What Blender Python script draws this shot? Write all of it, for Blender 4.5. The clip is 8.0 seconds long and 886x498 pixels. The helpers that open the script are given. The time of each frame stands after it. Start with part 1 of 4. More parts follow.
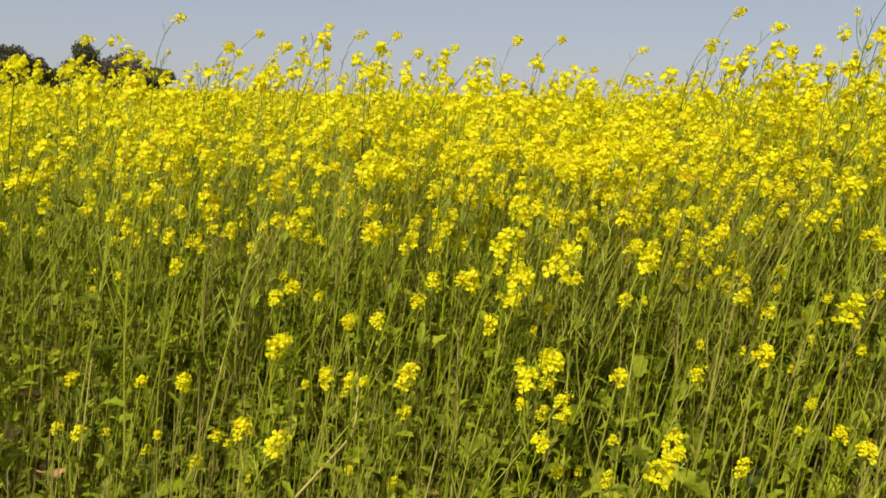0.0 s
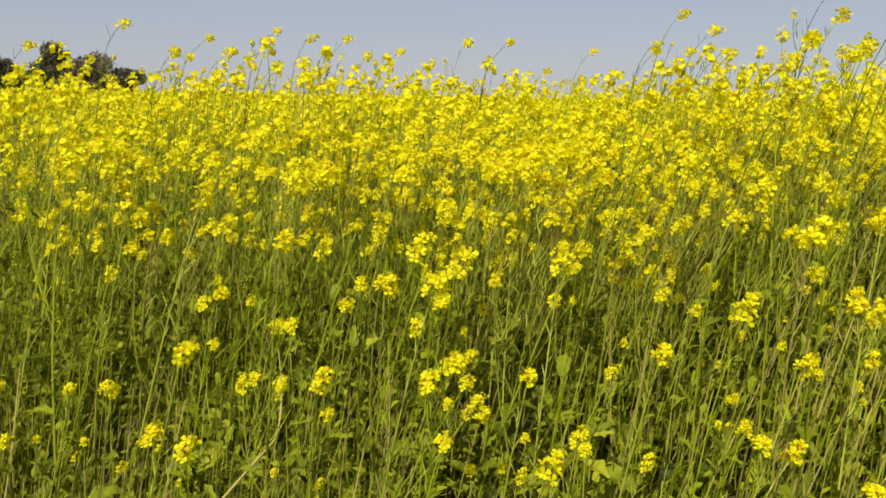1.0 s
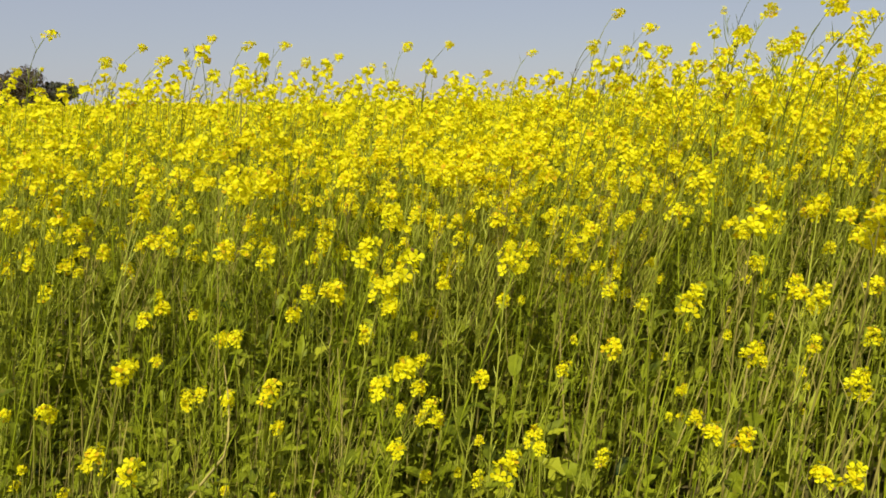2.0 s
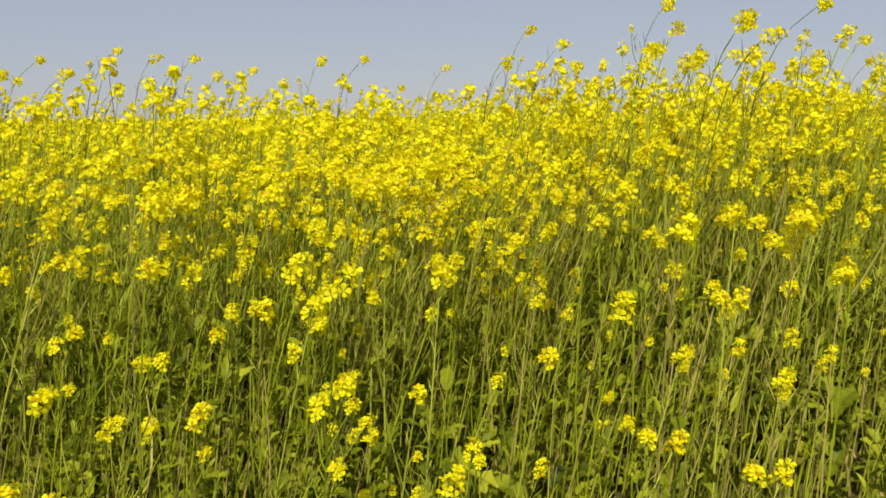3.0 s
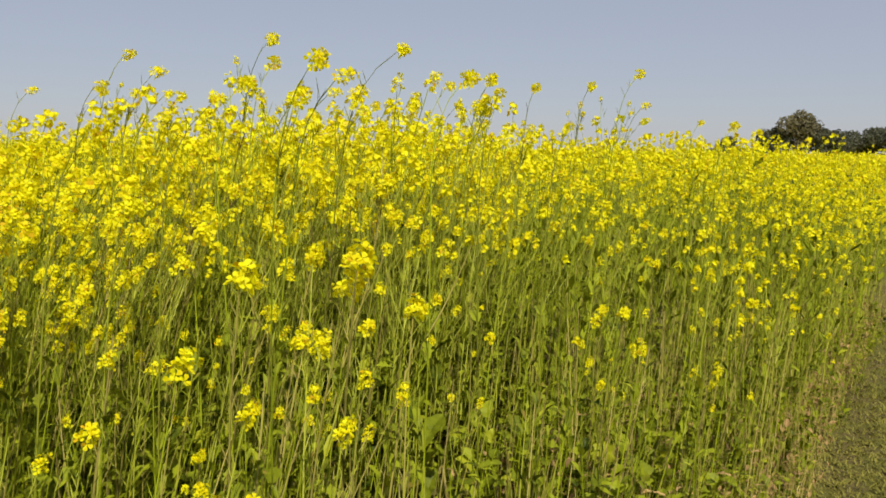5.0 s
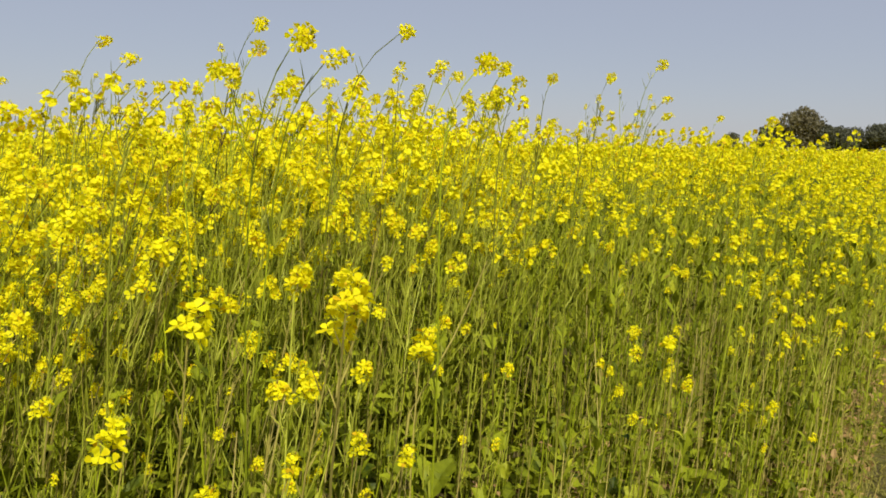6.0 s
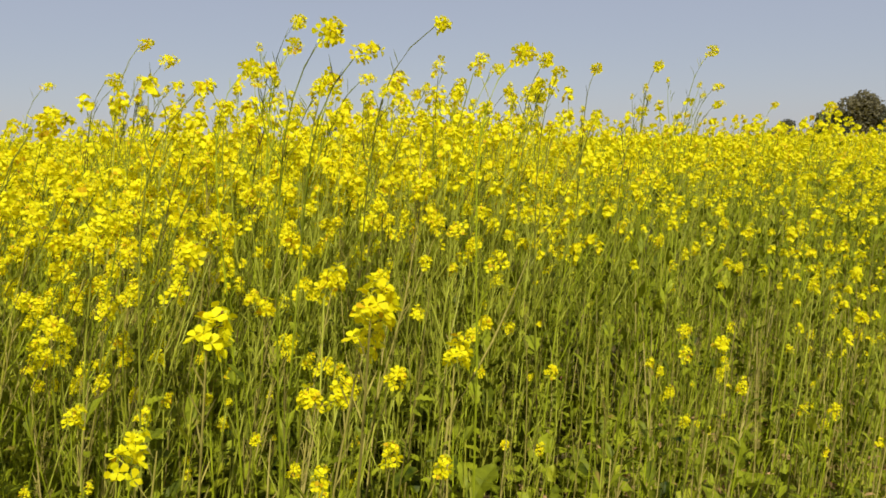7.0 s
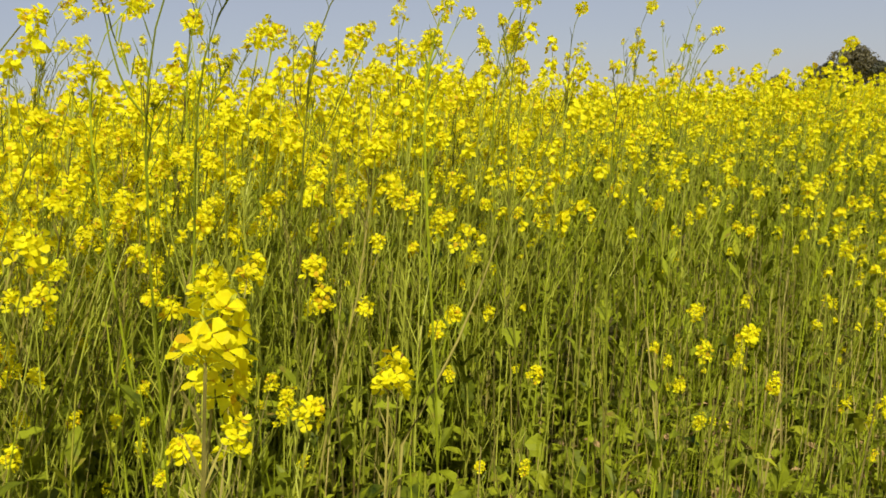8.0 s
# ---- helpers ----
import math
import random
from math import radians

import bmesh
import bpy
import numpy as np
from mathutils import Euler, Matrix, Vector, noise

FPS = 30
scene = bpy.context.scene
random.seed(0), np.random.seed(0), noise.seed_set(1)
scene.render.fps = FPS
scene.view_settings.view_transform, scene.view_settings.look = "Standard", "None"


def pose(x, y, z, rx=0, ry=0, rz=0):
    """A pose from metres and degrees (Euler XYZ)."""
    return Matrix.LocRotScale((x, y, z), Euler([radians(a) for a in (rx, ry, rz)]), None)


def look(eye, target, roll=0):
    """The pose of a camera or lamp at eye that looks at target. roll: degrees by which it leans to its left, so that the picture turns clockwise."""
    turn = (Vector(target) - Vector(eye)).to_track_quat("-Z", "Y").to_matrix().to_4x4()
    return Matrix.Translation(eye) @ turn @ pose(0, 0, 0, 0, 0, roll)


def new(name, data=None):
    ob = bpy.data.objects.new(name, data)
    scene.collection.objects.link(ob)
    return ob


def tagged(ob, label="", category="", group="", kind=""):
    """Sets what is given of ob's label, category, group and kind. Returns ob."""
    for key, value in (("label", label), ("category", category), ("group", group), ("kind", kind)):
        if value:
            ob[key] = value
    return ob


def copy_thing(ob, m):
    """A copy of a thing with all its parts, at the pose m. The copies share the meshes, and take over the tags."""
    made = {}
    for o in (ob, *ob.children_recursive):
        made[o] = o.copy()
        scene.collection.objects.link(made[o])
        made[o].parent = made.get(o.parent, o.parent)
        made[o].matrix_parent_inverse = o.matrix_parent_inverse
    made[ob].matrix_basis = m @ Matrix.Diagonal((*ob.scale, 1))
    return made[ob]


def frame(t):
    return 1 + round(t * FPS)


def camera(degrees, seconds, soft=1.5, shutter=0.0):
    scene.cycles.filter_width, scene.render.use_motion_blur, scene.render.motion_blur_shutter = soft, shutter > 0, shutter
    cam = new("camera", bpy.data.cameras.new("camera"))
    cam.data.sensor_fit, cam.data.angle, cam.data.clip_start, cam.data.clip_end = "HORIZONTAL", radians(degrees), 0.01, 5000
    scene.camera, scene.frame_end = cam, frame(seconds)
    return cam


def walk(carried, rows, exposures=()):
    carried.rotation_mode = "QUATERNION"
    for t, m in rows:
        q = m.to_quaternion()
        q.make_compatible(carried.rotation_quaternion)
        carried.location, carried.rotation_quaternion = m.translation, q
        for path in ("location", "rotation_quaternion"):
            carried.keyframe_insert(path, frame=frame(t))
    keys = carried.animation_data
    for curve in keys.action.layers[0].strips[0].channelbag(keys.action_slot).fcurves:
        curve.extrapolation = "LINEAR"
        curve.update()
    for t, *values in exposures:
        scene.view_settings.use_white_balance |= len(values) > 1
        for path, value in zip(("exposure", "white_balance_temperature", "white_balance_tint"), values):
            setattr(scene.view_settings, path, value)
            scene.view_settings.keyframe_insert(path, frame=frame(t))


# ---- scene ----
cam = camera(59.0, 8.0, soft=1.7)
PATH = [
    (0.0, (0.342, 0.455, 1.485), (0.337, 2.419, 1.105), 1.37),
    (0.5, (0.407, 0.480, 1.479), (0.458, 2.443, 1.100), 1.96),
    (1.0, (0.468, 0.421, 1.507), (0.521, 2.383, 1.125), 0.95),
    (1.2, (0.491, 0.414, 1.506), (0.541, 2.377, 1.124), 0.32),
    (2.3, (0.451, 0.446, 1.497), (0.688, 2.400, 1.141), -0.63),
    (2.5, (0.435, 0.448, 1.494), (0.698, 2.401, 1.149), -0.49),
    (3.0, (0.430, 0.461, 1.492), (0.842, 2.390, 1.160), -0.69),
    (3.5, (0.469, 0.483, 1.491), (1.189, 2.320, 1.166), -0.99),
    (4.0, (0.539, 0.481, 1.487), (1.507, 2.202, 1.170), -0.23),
    (4.5, (0.581, 0.466, 1.492), (1.741, 2.069, 1.203), 0.49),
    (4.7, (0.584, 0.462, 1.502), (1.769, 2.050, 1.232), 0.59),
    (5.8, (0.819, 0.788, 1.506), (2.064, 2.335, 1.268), 1.06),
    (6.0, (0.824, 0.804, 1.510), (2.032, 2.375, 1.246), 0.89),
    (6.5, (0.851, 0.809, 1.505), (1.949, 2.457, 1.227), -0.26),
    (7.0, (0.882, 0.840, 1.512), (1.988, 2.483, 1.234), -0.47),
    (7.5, (0.926, 0.880, 1.509), (2.021, 2.520, 1.175), -1.14),
    (8.0, (1.170, 1.115, 1.467), (2.279, 2.742, 1.113), -2.62),
]
walk(cam, [(t, look(eye, target, roll)) for t, eye, target, roll in PATH])

# ---- daylight: hazy blue sky, sun high behind the camera's shoulder ----
SUN_ELEV, SUN_AZ = 50.0, 205.0  # degrees; azimuth clockwise from +y, where the sun stands
world = bpy.data.worlds.new("sky")
scene.world = world
world.use_nodes = True
wn = world.node_tree
wn.nodes.clear()
sky = wn.nodes.new("ShaderNodeTexSky")
sky.sky_type, sky.sun_disc = "NISHITA", False
sky.sun_elevation, sky.sun_rotation = radians(SUN_ELEV), radians(SUN_AZ)
sky.air_density, sky.dust_density, sky.ozone_density = 1.0, 0.4, 2.0
bg = wn.nodes.new("ShaderNodeBackground")
bg.inputs["Strength"].default_value = 0.10
wo = wn.nodes.new("ShaderNodeOutputWorld")
haze = wn.nodes.new("ShaderNodeMix")
haze.data_type = "RGBA"
haze.inputs["Factor"].default_value = 0.74  # dry-season haze evens the sky out
haze.inputs["B"].default_value = (4.14, 4.28, 5.14, 1)
wn.links.new(sky.outputs[0], haze.inputs["A"])
wn.links.new(haze.outputs["Result"], bg.inputs[0])
wn.links.new(bg.outputs[0], wo.inputs[0])
sun = new("sun", bpy.data.lights.new("sun", "SUN"))
sun.data.energy, sun.data.angle, sun.data.color = 4.7, radians(0.6), (1.0, 0.955, 0.875)
_a, _e = radians(SUN_AZ), radians(SUN_ELEV)
sun.matrix_world = look(Vector((math.sin(_a) * math.cos(_e), math.cos(_a) * math.cos(_e), math.sin(_e))) * 50, (0, 0, 0))
scene.view_settings.exposure = 0.0


# ---- materials ----
def material(name, dark, light, rough=0.6, scale=40.0, through_light=0.0, bump=0.0, spots=None, spec=0.3, rare=None):
    """A surface between two colours: coarse and fine variation, per-piece variation, optional light passing through it."""
    m = bpy.data.materials.new(name)
    m.use_nodes = True
    nt = m.node_tree
    nt.nodes.clear()
    N, L = nt.nodes.new, nt.links.new
    out, bsdf = N("ShaderNodeOutputMaterial"), N("ShaderNodeBsdfPrincipled")
    geo, info = N("ShaderNodeNewGeometry"), N("ShaderNodeObjectInfo")
    fine, broad = N("ShaderNodeTexNoise"), N("ShaderNodeTexNoise")
    fine.inputs["Scale"].default_value, broad.inputs["Scale"].default_value = scale, scale * 0.13
    fine.inputs["Detail"].default_value = 4
    L(geo.outputs["Position"], fine.inputs["Vector"])
    L(geo.outputs["Position"], broad.inputs["Vector"])
    both = N("ShaderNodeMath"); both.operation = "ADD"
    L(fine.outputs[0], both.inputs[0]); L(broad.outputs[0], both.inputs[1])
    rnd = N("ShaderNodeMath"); rnd.operation = "ADD"
    L(geo.outputs["Random Per Island"], rnd.inputs[0]); L(info.outputs["Random"], rnd.inputs[1])
    half = N("ShaderNodeMath"); half.operation = "FRACT"
    L(rnd.outputs[0], half.inputs[0])
    tot = N("ShaderNodeMath"); tot.operation = "ADD"
    L(both.outputs[0], tot.inputs[0]); L(half.outputs[0], tot.inputs[1])
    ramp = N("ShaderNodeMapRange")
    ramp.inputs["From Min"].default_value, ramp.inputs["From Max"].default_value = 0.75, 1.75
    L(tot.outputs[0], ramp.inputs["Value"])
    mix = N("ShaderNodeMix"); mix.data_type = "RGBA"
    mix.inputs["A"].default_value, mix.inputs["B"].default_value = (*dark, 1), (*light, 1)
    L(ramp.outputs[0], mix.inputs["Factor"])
    colour = mix.outputs["Result"]
    if spots:
        blot, sel, mix2 = N("ShaderNodeTexNoise"), N("ShaderNodeMapRange"), N("ShaderNodeMix")
        blot.inputs["Scale"].default_value = spots[1]
        L(geo.outputs["Position"], blot.inputs["Vector"])
        sel.inputs["From Min"].default_value, sel.inputs["From Max"].default_value = spots[2], spots[2] + 0.08
        L(blot.outputs[0], sel.inputs["Value"])
        mix2.data_type = "RGBA"
        mix2.inputs["B"].default_value = (*spots[0], 1)
        L(sel.outputs[0], mix2.inputs["Factor"]); L(colour, mix2.inputs["A"])
        colour = mix2.outputs["Result"]
    if rare:
        pick, mix3 = N("ShaderNodeMapRange"), N("ShaderNodeMix")
        pick.inputs["From Min"].default_value, pick.inputs["From Max"].default_value = rare[1], rare[1] + 0.02
        L(half.outputs[0], pick.inputs["Value"])
        mix3.data_type = "RGBA"
        mix3.inputs["B"].default_value = (*rare[0], 1)
        L(pick.outputs[0], mix3.inputs["Factor"]); L(colour, mix3.inputs["A"])
        colour = mix3.outputs["Result"]
    L(colour, bsdf.inputs["Base Color"])
    bsdf.inputs["Roughness"].default_value = rough
    bsdf.inputs["Specular IOR Level"].default_value = spec
    if bump:
        bp = N("ShaderNodeBump")
        bp.inputs["Strength"].default_value, bp.inputs["Distance"].default_value = 0.6, bump
        L(both.outputs[0], bp.inputs["Height"]); L(bp.outputs[0], bsdf.inputs["Normal"])
    last = bsdf.outputs[0]
    if through_light:
        tr, ms = N("ShaderNodeBsdfTranslucent"), N("ShaderNodeMixShader")
        L(colour, tr.inputs["Color"])
        ms.inputs[0].default_value = through_light
        L(last, ms.inputs[1]); L(tr.outputs[0], ms.inputs[2])
        last = ms.outputs[0]
    L(last, out.inputs[0])
    return m


PETAL_M = material("yellow_petal", (0.85, 0.695, 0.003), (0.94, 0.885, 0.008), 0.6, 60, 0.42, spec=0.15, rare=((0.74, 0.48, 0.010), 0.94))
BUD_M = material("green_bud", (0.30, 0.32, 0.02), (0.66, 0.66, 0.03), 0.5, 80, 0.2, spec=0.15, rare=((0.22, 0.12, 0.03), 0.72))
# near-black end of the stem green paints in the deep shade between stems
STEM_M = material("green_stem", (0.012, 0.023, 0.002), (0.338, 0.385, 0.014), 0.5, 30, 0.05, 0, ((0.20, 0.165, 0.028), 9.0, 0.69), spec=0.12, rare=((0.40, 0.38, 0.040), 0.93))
PALE_M = material("pale_green_stem", (0.19, 0.205, 0.014), (0.45, 0.465, 0.048), 0.5, 30, 0.08, spec=0.18)
TAN_M = material("tan_stem", (0.060, 0.052, 0.010), (0.38, 0.325, 0.064), 0.6, 30, 0.03, spec=0.12)
# leaf green likewise runs to near black, shade of the crop's inside put in colour
LEAF_M = material("green_leaf", (0.011, 0.028, 0.002), (0.292, 0.325, 0.014), 0.5, 35, 0.25, 0.003, ((0.25, 0.185, 0.030), 14.0, 0.66), spec=0.12, rare=((0.38, 0.39, 0.02), 0.92))
DRY_M = material("dry_leaf", (0.15, 0.088, 0.028), (0.50, 0.318, 0.118), 0.8, 40, 0.2, 0.002)
RED_M = material("reddish_dry_leaf", (0.27, 0.085, 0.045), (0.52, 0.255, 0.135), 0.8, 40, 0.15, 0.002)
STRAW_M = material("dry_straw", (0.10, 0.078, 0.016), (0.52, 0.425, 0.105), 0.7, 40, 0.1)
GRASS_M = material("short_grass", (0.085, 0.080, 0.012), (0.300, 0.272, 0.048), 0.6, 30, 0.25, spec=0.15)
SOIL_M = material("field_soil", (0.055, 0.046, 0.015), (0.165, 0.130, 0.045), 0.9, 26, 0, 0.02, ((0.115, 0.108, 0.024), 5.0, 0.46), spec=0.1)
# far crowns: the pale grey of distance haze is mixed into the foliage colour
CROWN_M = material("hazed_tree_foliage", (0.050, 0.055, 0.034), (0.135, 0.135, 0.082), 0.7, 1.2, 0.2, spec=0.05)
OLIVE_M = material("olive_tree_foliage", (0.085, 0.080, 0.045), (0.215, 0.190, 0.105), 0.7, 1.2, 0.2, spec=0.05)
BARE_M = material("dry_tree_foliage", (0.085, 0.070, 0.060), (0.170, 0.138, 0.112), 0.7, 1.2, 0.1, spec=0.05)
BARK_M = material("tree_bark", (0.05, 0.04, 0.03), (0.14, 0.11, 0.08), 0.9, 6, 0, 0.03)
CANOPY_M = material("far_crop_top", (0.14, 0.15, 0.010), (0.66, 0.55, 0.008), 0.8, 3.0, 0, 0, spec=0.05)
RIPE_M = material("ripe_stem", (0.070, 0.078, 0.008), (0.250, 0.262, 0.020), 0.6, 30, 0.03, 0, ((0.110, 0.078, 0.020), 9.0, 0.62), spec=0.1)
MATS = [PETAL_M, BUD_M, STEM_M, LEAF_M, DRY_M, GRASS_M, STRAW_M, RED_M, RIPE_M, PALE_M, TAN_M]
PETAL, BUD, STEM, LEAF, DRY, GRASS, STRAW, RED, RIPE, PALE, TAN = range(11)


# ---- mesh helpers: a shape is (verts n x 3, faces m x 4 with -1 for the missing corner of a triangle, material m) ----
def shape(v, f, m):
    f = np.asarray(f, int).reshape(-1, 4)
    return np.asarray(v, float).reshape(-1, 3), f, np.full(len(f), m, int)


def join(shapes):
    vs, fs, ms, n = [], [], [], 0
    for v, f, m in shapes:
        vs.append(v)
        fs.append(np.where(f >= 0, f + n, -1))
        ms.append(m)
        n += len(v)
    return np.concatenate(vs), np.concatenate(fs), np.concatenate(ms)


def spread(s, turns, places):
    """Copies of one shape, each by its 3 x 3 turn and its place, as one shape."""
    v, f, m = s
    k, n = len(places), len(v)
    out = np.einsum("kij,nj->kni", turns, v) + places[:, None, :]
    fs = np.where(f[None] >= 0, f[None] + (np.arange(k) * n)[:, None, None], -1)
    return out.reshape(-1, 3), fs.reshape(-1, 4), np.tile(m, k)


def mesh_of(name, s, mats=None, smooth=False):
    v, f, m = s
    me = bpy.data.meshes.new(name)
    used = sorted(set(m.tolist()))
    for i in used:
        me.materials.append((mats or MATS)[i])
    flat, sizes = f[f >= 0], (f >= 0).sum(1)
    me.vertices.add(len(v)); me.vertices.foreach_set("co", v.astype(np.float32).ravel())
    me.loops.add(len(flat)); me.loops.foreach_set("vertex_index", flat.astype(np.int32))
    me.polygons.add(len(f))
    me.polygons.foreach_set("loop_start", np.concatenate([[0], np.cumsum(sizes)[:-1]]).astype(np.int32))
    me.polygons.foreach_set("material_index", np.searchsorted(used, m).astype(np.int32))
    me.polygons.foreach_set("use_smooth", np.full(len(f), smooth))
    me.update(calc_edges=True)
    return me


def unit(a):
    a = np.asarray(a, float)
    return a / (np.linalg.norm(a) + 1e-9)


def frame_of(axis):
    """Two unit vectors square to the axis."""
    a = unit(axis)
    b = unit(np.cross(a, (0, 0, 1) if abs(a[2]) < 0.9 else (1, 0, 0)))
    return b, np.cross(a, b)


def tube(pts, radii, sides, m):
    """A tapering stalk along points."""
    pts, vs = np.asarray(pts, float), []
    ang = np.arange(sides) * 2 * np.pi / sides
    tan = np.gradient(pts, axis=0)
    for p, t, r in zip(pts, tan, radii):
        b, c = frame_of(t)
        vs.append(p + r * (np.cos(ang)[:, None] * b + np.sin(ang)[:, None] * c))
    n, f = len(pts), []
    for i in range(n - 1):
        for j in range(sides):
            k = (j + 1) % sides
            f.append((i * sides + j, i * sides + k, (i + 1) * sides + k, (i + 1) * sides + j))
    return shape(np.concatenate(vs), f, m)


def flower(c, n, g, size, fine):
    """An open four-petalled flower at c, facing n."""
    b, d = frame_of(n)
    out, twist = [], g.uniform(0, 6.28)
    for q in range(4):
        a = twist + q * np.pi / 2 + g.normal(0, 0.12)
        u = np.cos(a) * b + np.sin(a) * d
        w = np.cross(n, u)
        lift = g.uniform(-0.1, 0.65)
        L = size * g.uniform(0.85, 1.1)
        W = L * 0.48
        if fine:  # a narrow claw that widens into a rounded, cupped blade
            rib = lambda k, half, up, side: c + u * L * k + w * L * half * side + n * L * up
            v = [c + u * L * 0.06, rib(0.42, 0.27, 0.13, -1), rib(0.42, 0.27, 0.13, 1), rib(0.78, 0.47, 0.2 + lift * 0.45, -1),
                 rib(0.78, 0.47, 0.2 + lift * 0.45, 1), rib(1.06, 0.25, 0.12 + lift * 0.9, -1), rib(1.06, 0.25, 0.12 + lift * 0.9, 1)]
            f = [(0, 2, 1, -1), (1, 2, 4, 3), (3, 4, 6, 5)]
        else:
            v = [c, c + u * L * 0.6 - w * W * 1.2 + n * L * 0.1, c + u * L + n * L * lift, c + u * L * 0.6 + w * W * 1.2 + n * L * 0.1]
            f = [(0, 3, 2, 1)]
        out.append(shape(v, f, PETAL))
    return out


def bud(c, axis, r, m=BUD):
    b, d = frame_of(axis)
    a = unit(axis)
    v = [c, c + a * r * 1.2 + b * r * 0.6, c + a * r * 1.2 - b * r * 0.3 + d * r * 0.52, c + a * r * 1.2 - b * r * 0.3 - d * r * 0.52, c + a * r * 2.4]
    return shape(v, [(0, 2, 1, -1), (0, 3, 2, -1), (0, 1, 3, -1), (4, 1, 2, -1), (4, 2, 3, -1), (4, 3, 1, -1)], m)


def head_pieces(g, level, size=1.0):
    """A raceme round a short axis along +z: its axis with the buds at the tip, and its open flowers."""
    out, flowers = [], []
    tall = g.uniform(0.022, 0.052) * size
    count = (int(g.integers(14, 21)), int(g.integers(7, 10)), 6, 3)[level]
    for i in range(count):
        h = (i + 0.5) / count
        a = i * 2.4 + g.normal(0, 0.3)
        r = size * (0.0155 - 0.007 * h) * g.uniform(0.7, 1.2)
        c = np.array((np.cos(a) * r, np.sin(a) * r, tall * h + 0.004 * g.normal()))
        n = unit(np.array((np.cos(a), np.sin(a), 0.35 + 1.0 * h)) + g.normal(0, 0.25, 3))
        if level >= 2:
            b, d = frame_of(n + g.normal(0, 0.5, 3))
            w = (0.0148 if level == 2 else 0.018) * size
            flowers.append(shape([c - b * w, c - d * w, c + b * w, c + d * w], [(0, 1, 2, 3)], PETAL))
        else:
            flowers.append(join(flower(c, n, g, (0.0100 if level == 0 else 0.0124) * size, level == 0)))
            if level == 0 and i % 2:
                out.append(tube([(0, 0, tall * h - 0.006), c], [0.0008, 0.0006], 3, BUD))
    if level < 2:
        for i in range(7 if level == 0 else 2):
            a = i * 2.4
            r = 0.005 * size * (i / 7) ** 0.5
            out.append(bud(np.array((np.cos(a) * r, np.sin(a) * r, tall + 0.001)), (np.cos(a) * 0.3, np.sin(a) * 0.3, 1), 0.0028 * size))
    return out, flowers


def head(g, level, size=1.0):
    out, flowers = head_pieces(g, level, size)
    return join(out + flowers)


def leaf(g, L, W, level, m=LEAF):
    """A wavy, lobed leaf along +x from its stalk, arching down at its tip."""
    n = 9 if level == 0 else 5
    t = np.linspace(0, 1, n)
    wid = W * (0.12 + np.sin(np.pi * np.clip(t * 0.92 + 0.06, 0, 1)) ** 0.8) * (1 + 0.30 * np.cos(t * (21 if level == 0 else 14) + g.uniform(0, 6)))
    wid[-1] = W * 0.12
    droop = g.uniform(0.2, 0.8)
    x = L * t * (1 - 0.15 * droop * t)
    z = L * (0.25 * t - droop * 0.6 * t**2)
    v, f = [], []
    for i in range(n):
        k = g.normal(0, 0.06) * W
        v += [(x[i], -wid[i] / 2, z[i] + 0.18 * wid[i] + k), (x[i], 0, z[i]), (x[i], wid[i] / 2, z[i] + 0.18 * wid[i] - k)]
    for i in range(n - 1):
        for j in (0, 1):
            f.append((3 * i + j, 3 * i + 3 + j, 3 * i + 4 + j, 3 * i + 1 + j))
    return shape(v, f, m)


def turned(s, turn, place):
    return s[0] @ np.asarray(turn).T + place, s[1], s[2]


def rot_z(a):
    return np.array(((np.cos(a), -np.sin(a), 0), (np.sin(a), np.cos(a), 0), (0, 0, 1)))


def up_to(axis):
    """The turn that carries +z to the axis."""
    b, c = frame_of(axis)
    return np.stack([b, c, unit(axis)], 1)


def pod(q, d, ln, level, m=STEM):
    """A slim seed pod from q along d."""
    if level == 0:
        return tube([q, q + d * ln * 0.5 + np.array((0, 0, 0.003)), q + d * ln + np.array((0, 0, 0.006))], [0.0006, 0.0013, 0.0003], 3, m)
    b, c = frame_of(d)
    w = 0.0014
    v = [q, q + d * ln * 0.5 + b * w, q + d * ln * 0.5 - b * w * 0.5 + c * w * 0.87, q + d * ln * 0.5 - b * w * 0.5 - c * w * 0.87, q + d * ln]
    return shape(v, [(0, 2, 1, -1), (0, 3, 2, -1), (4, 1, 2, -1), (4, 2, 3, -1)], m)


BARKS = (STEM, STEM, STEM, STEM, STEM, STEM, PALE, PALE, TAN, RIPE)


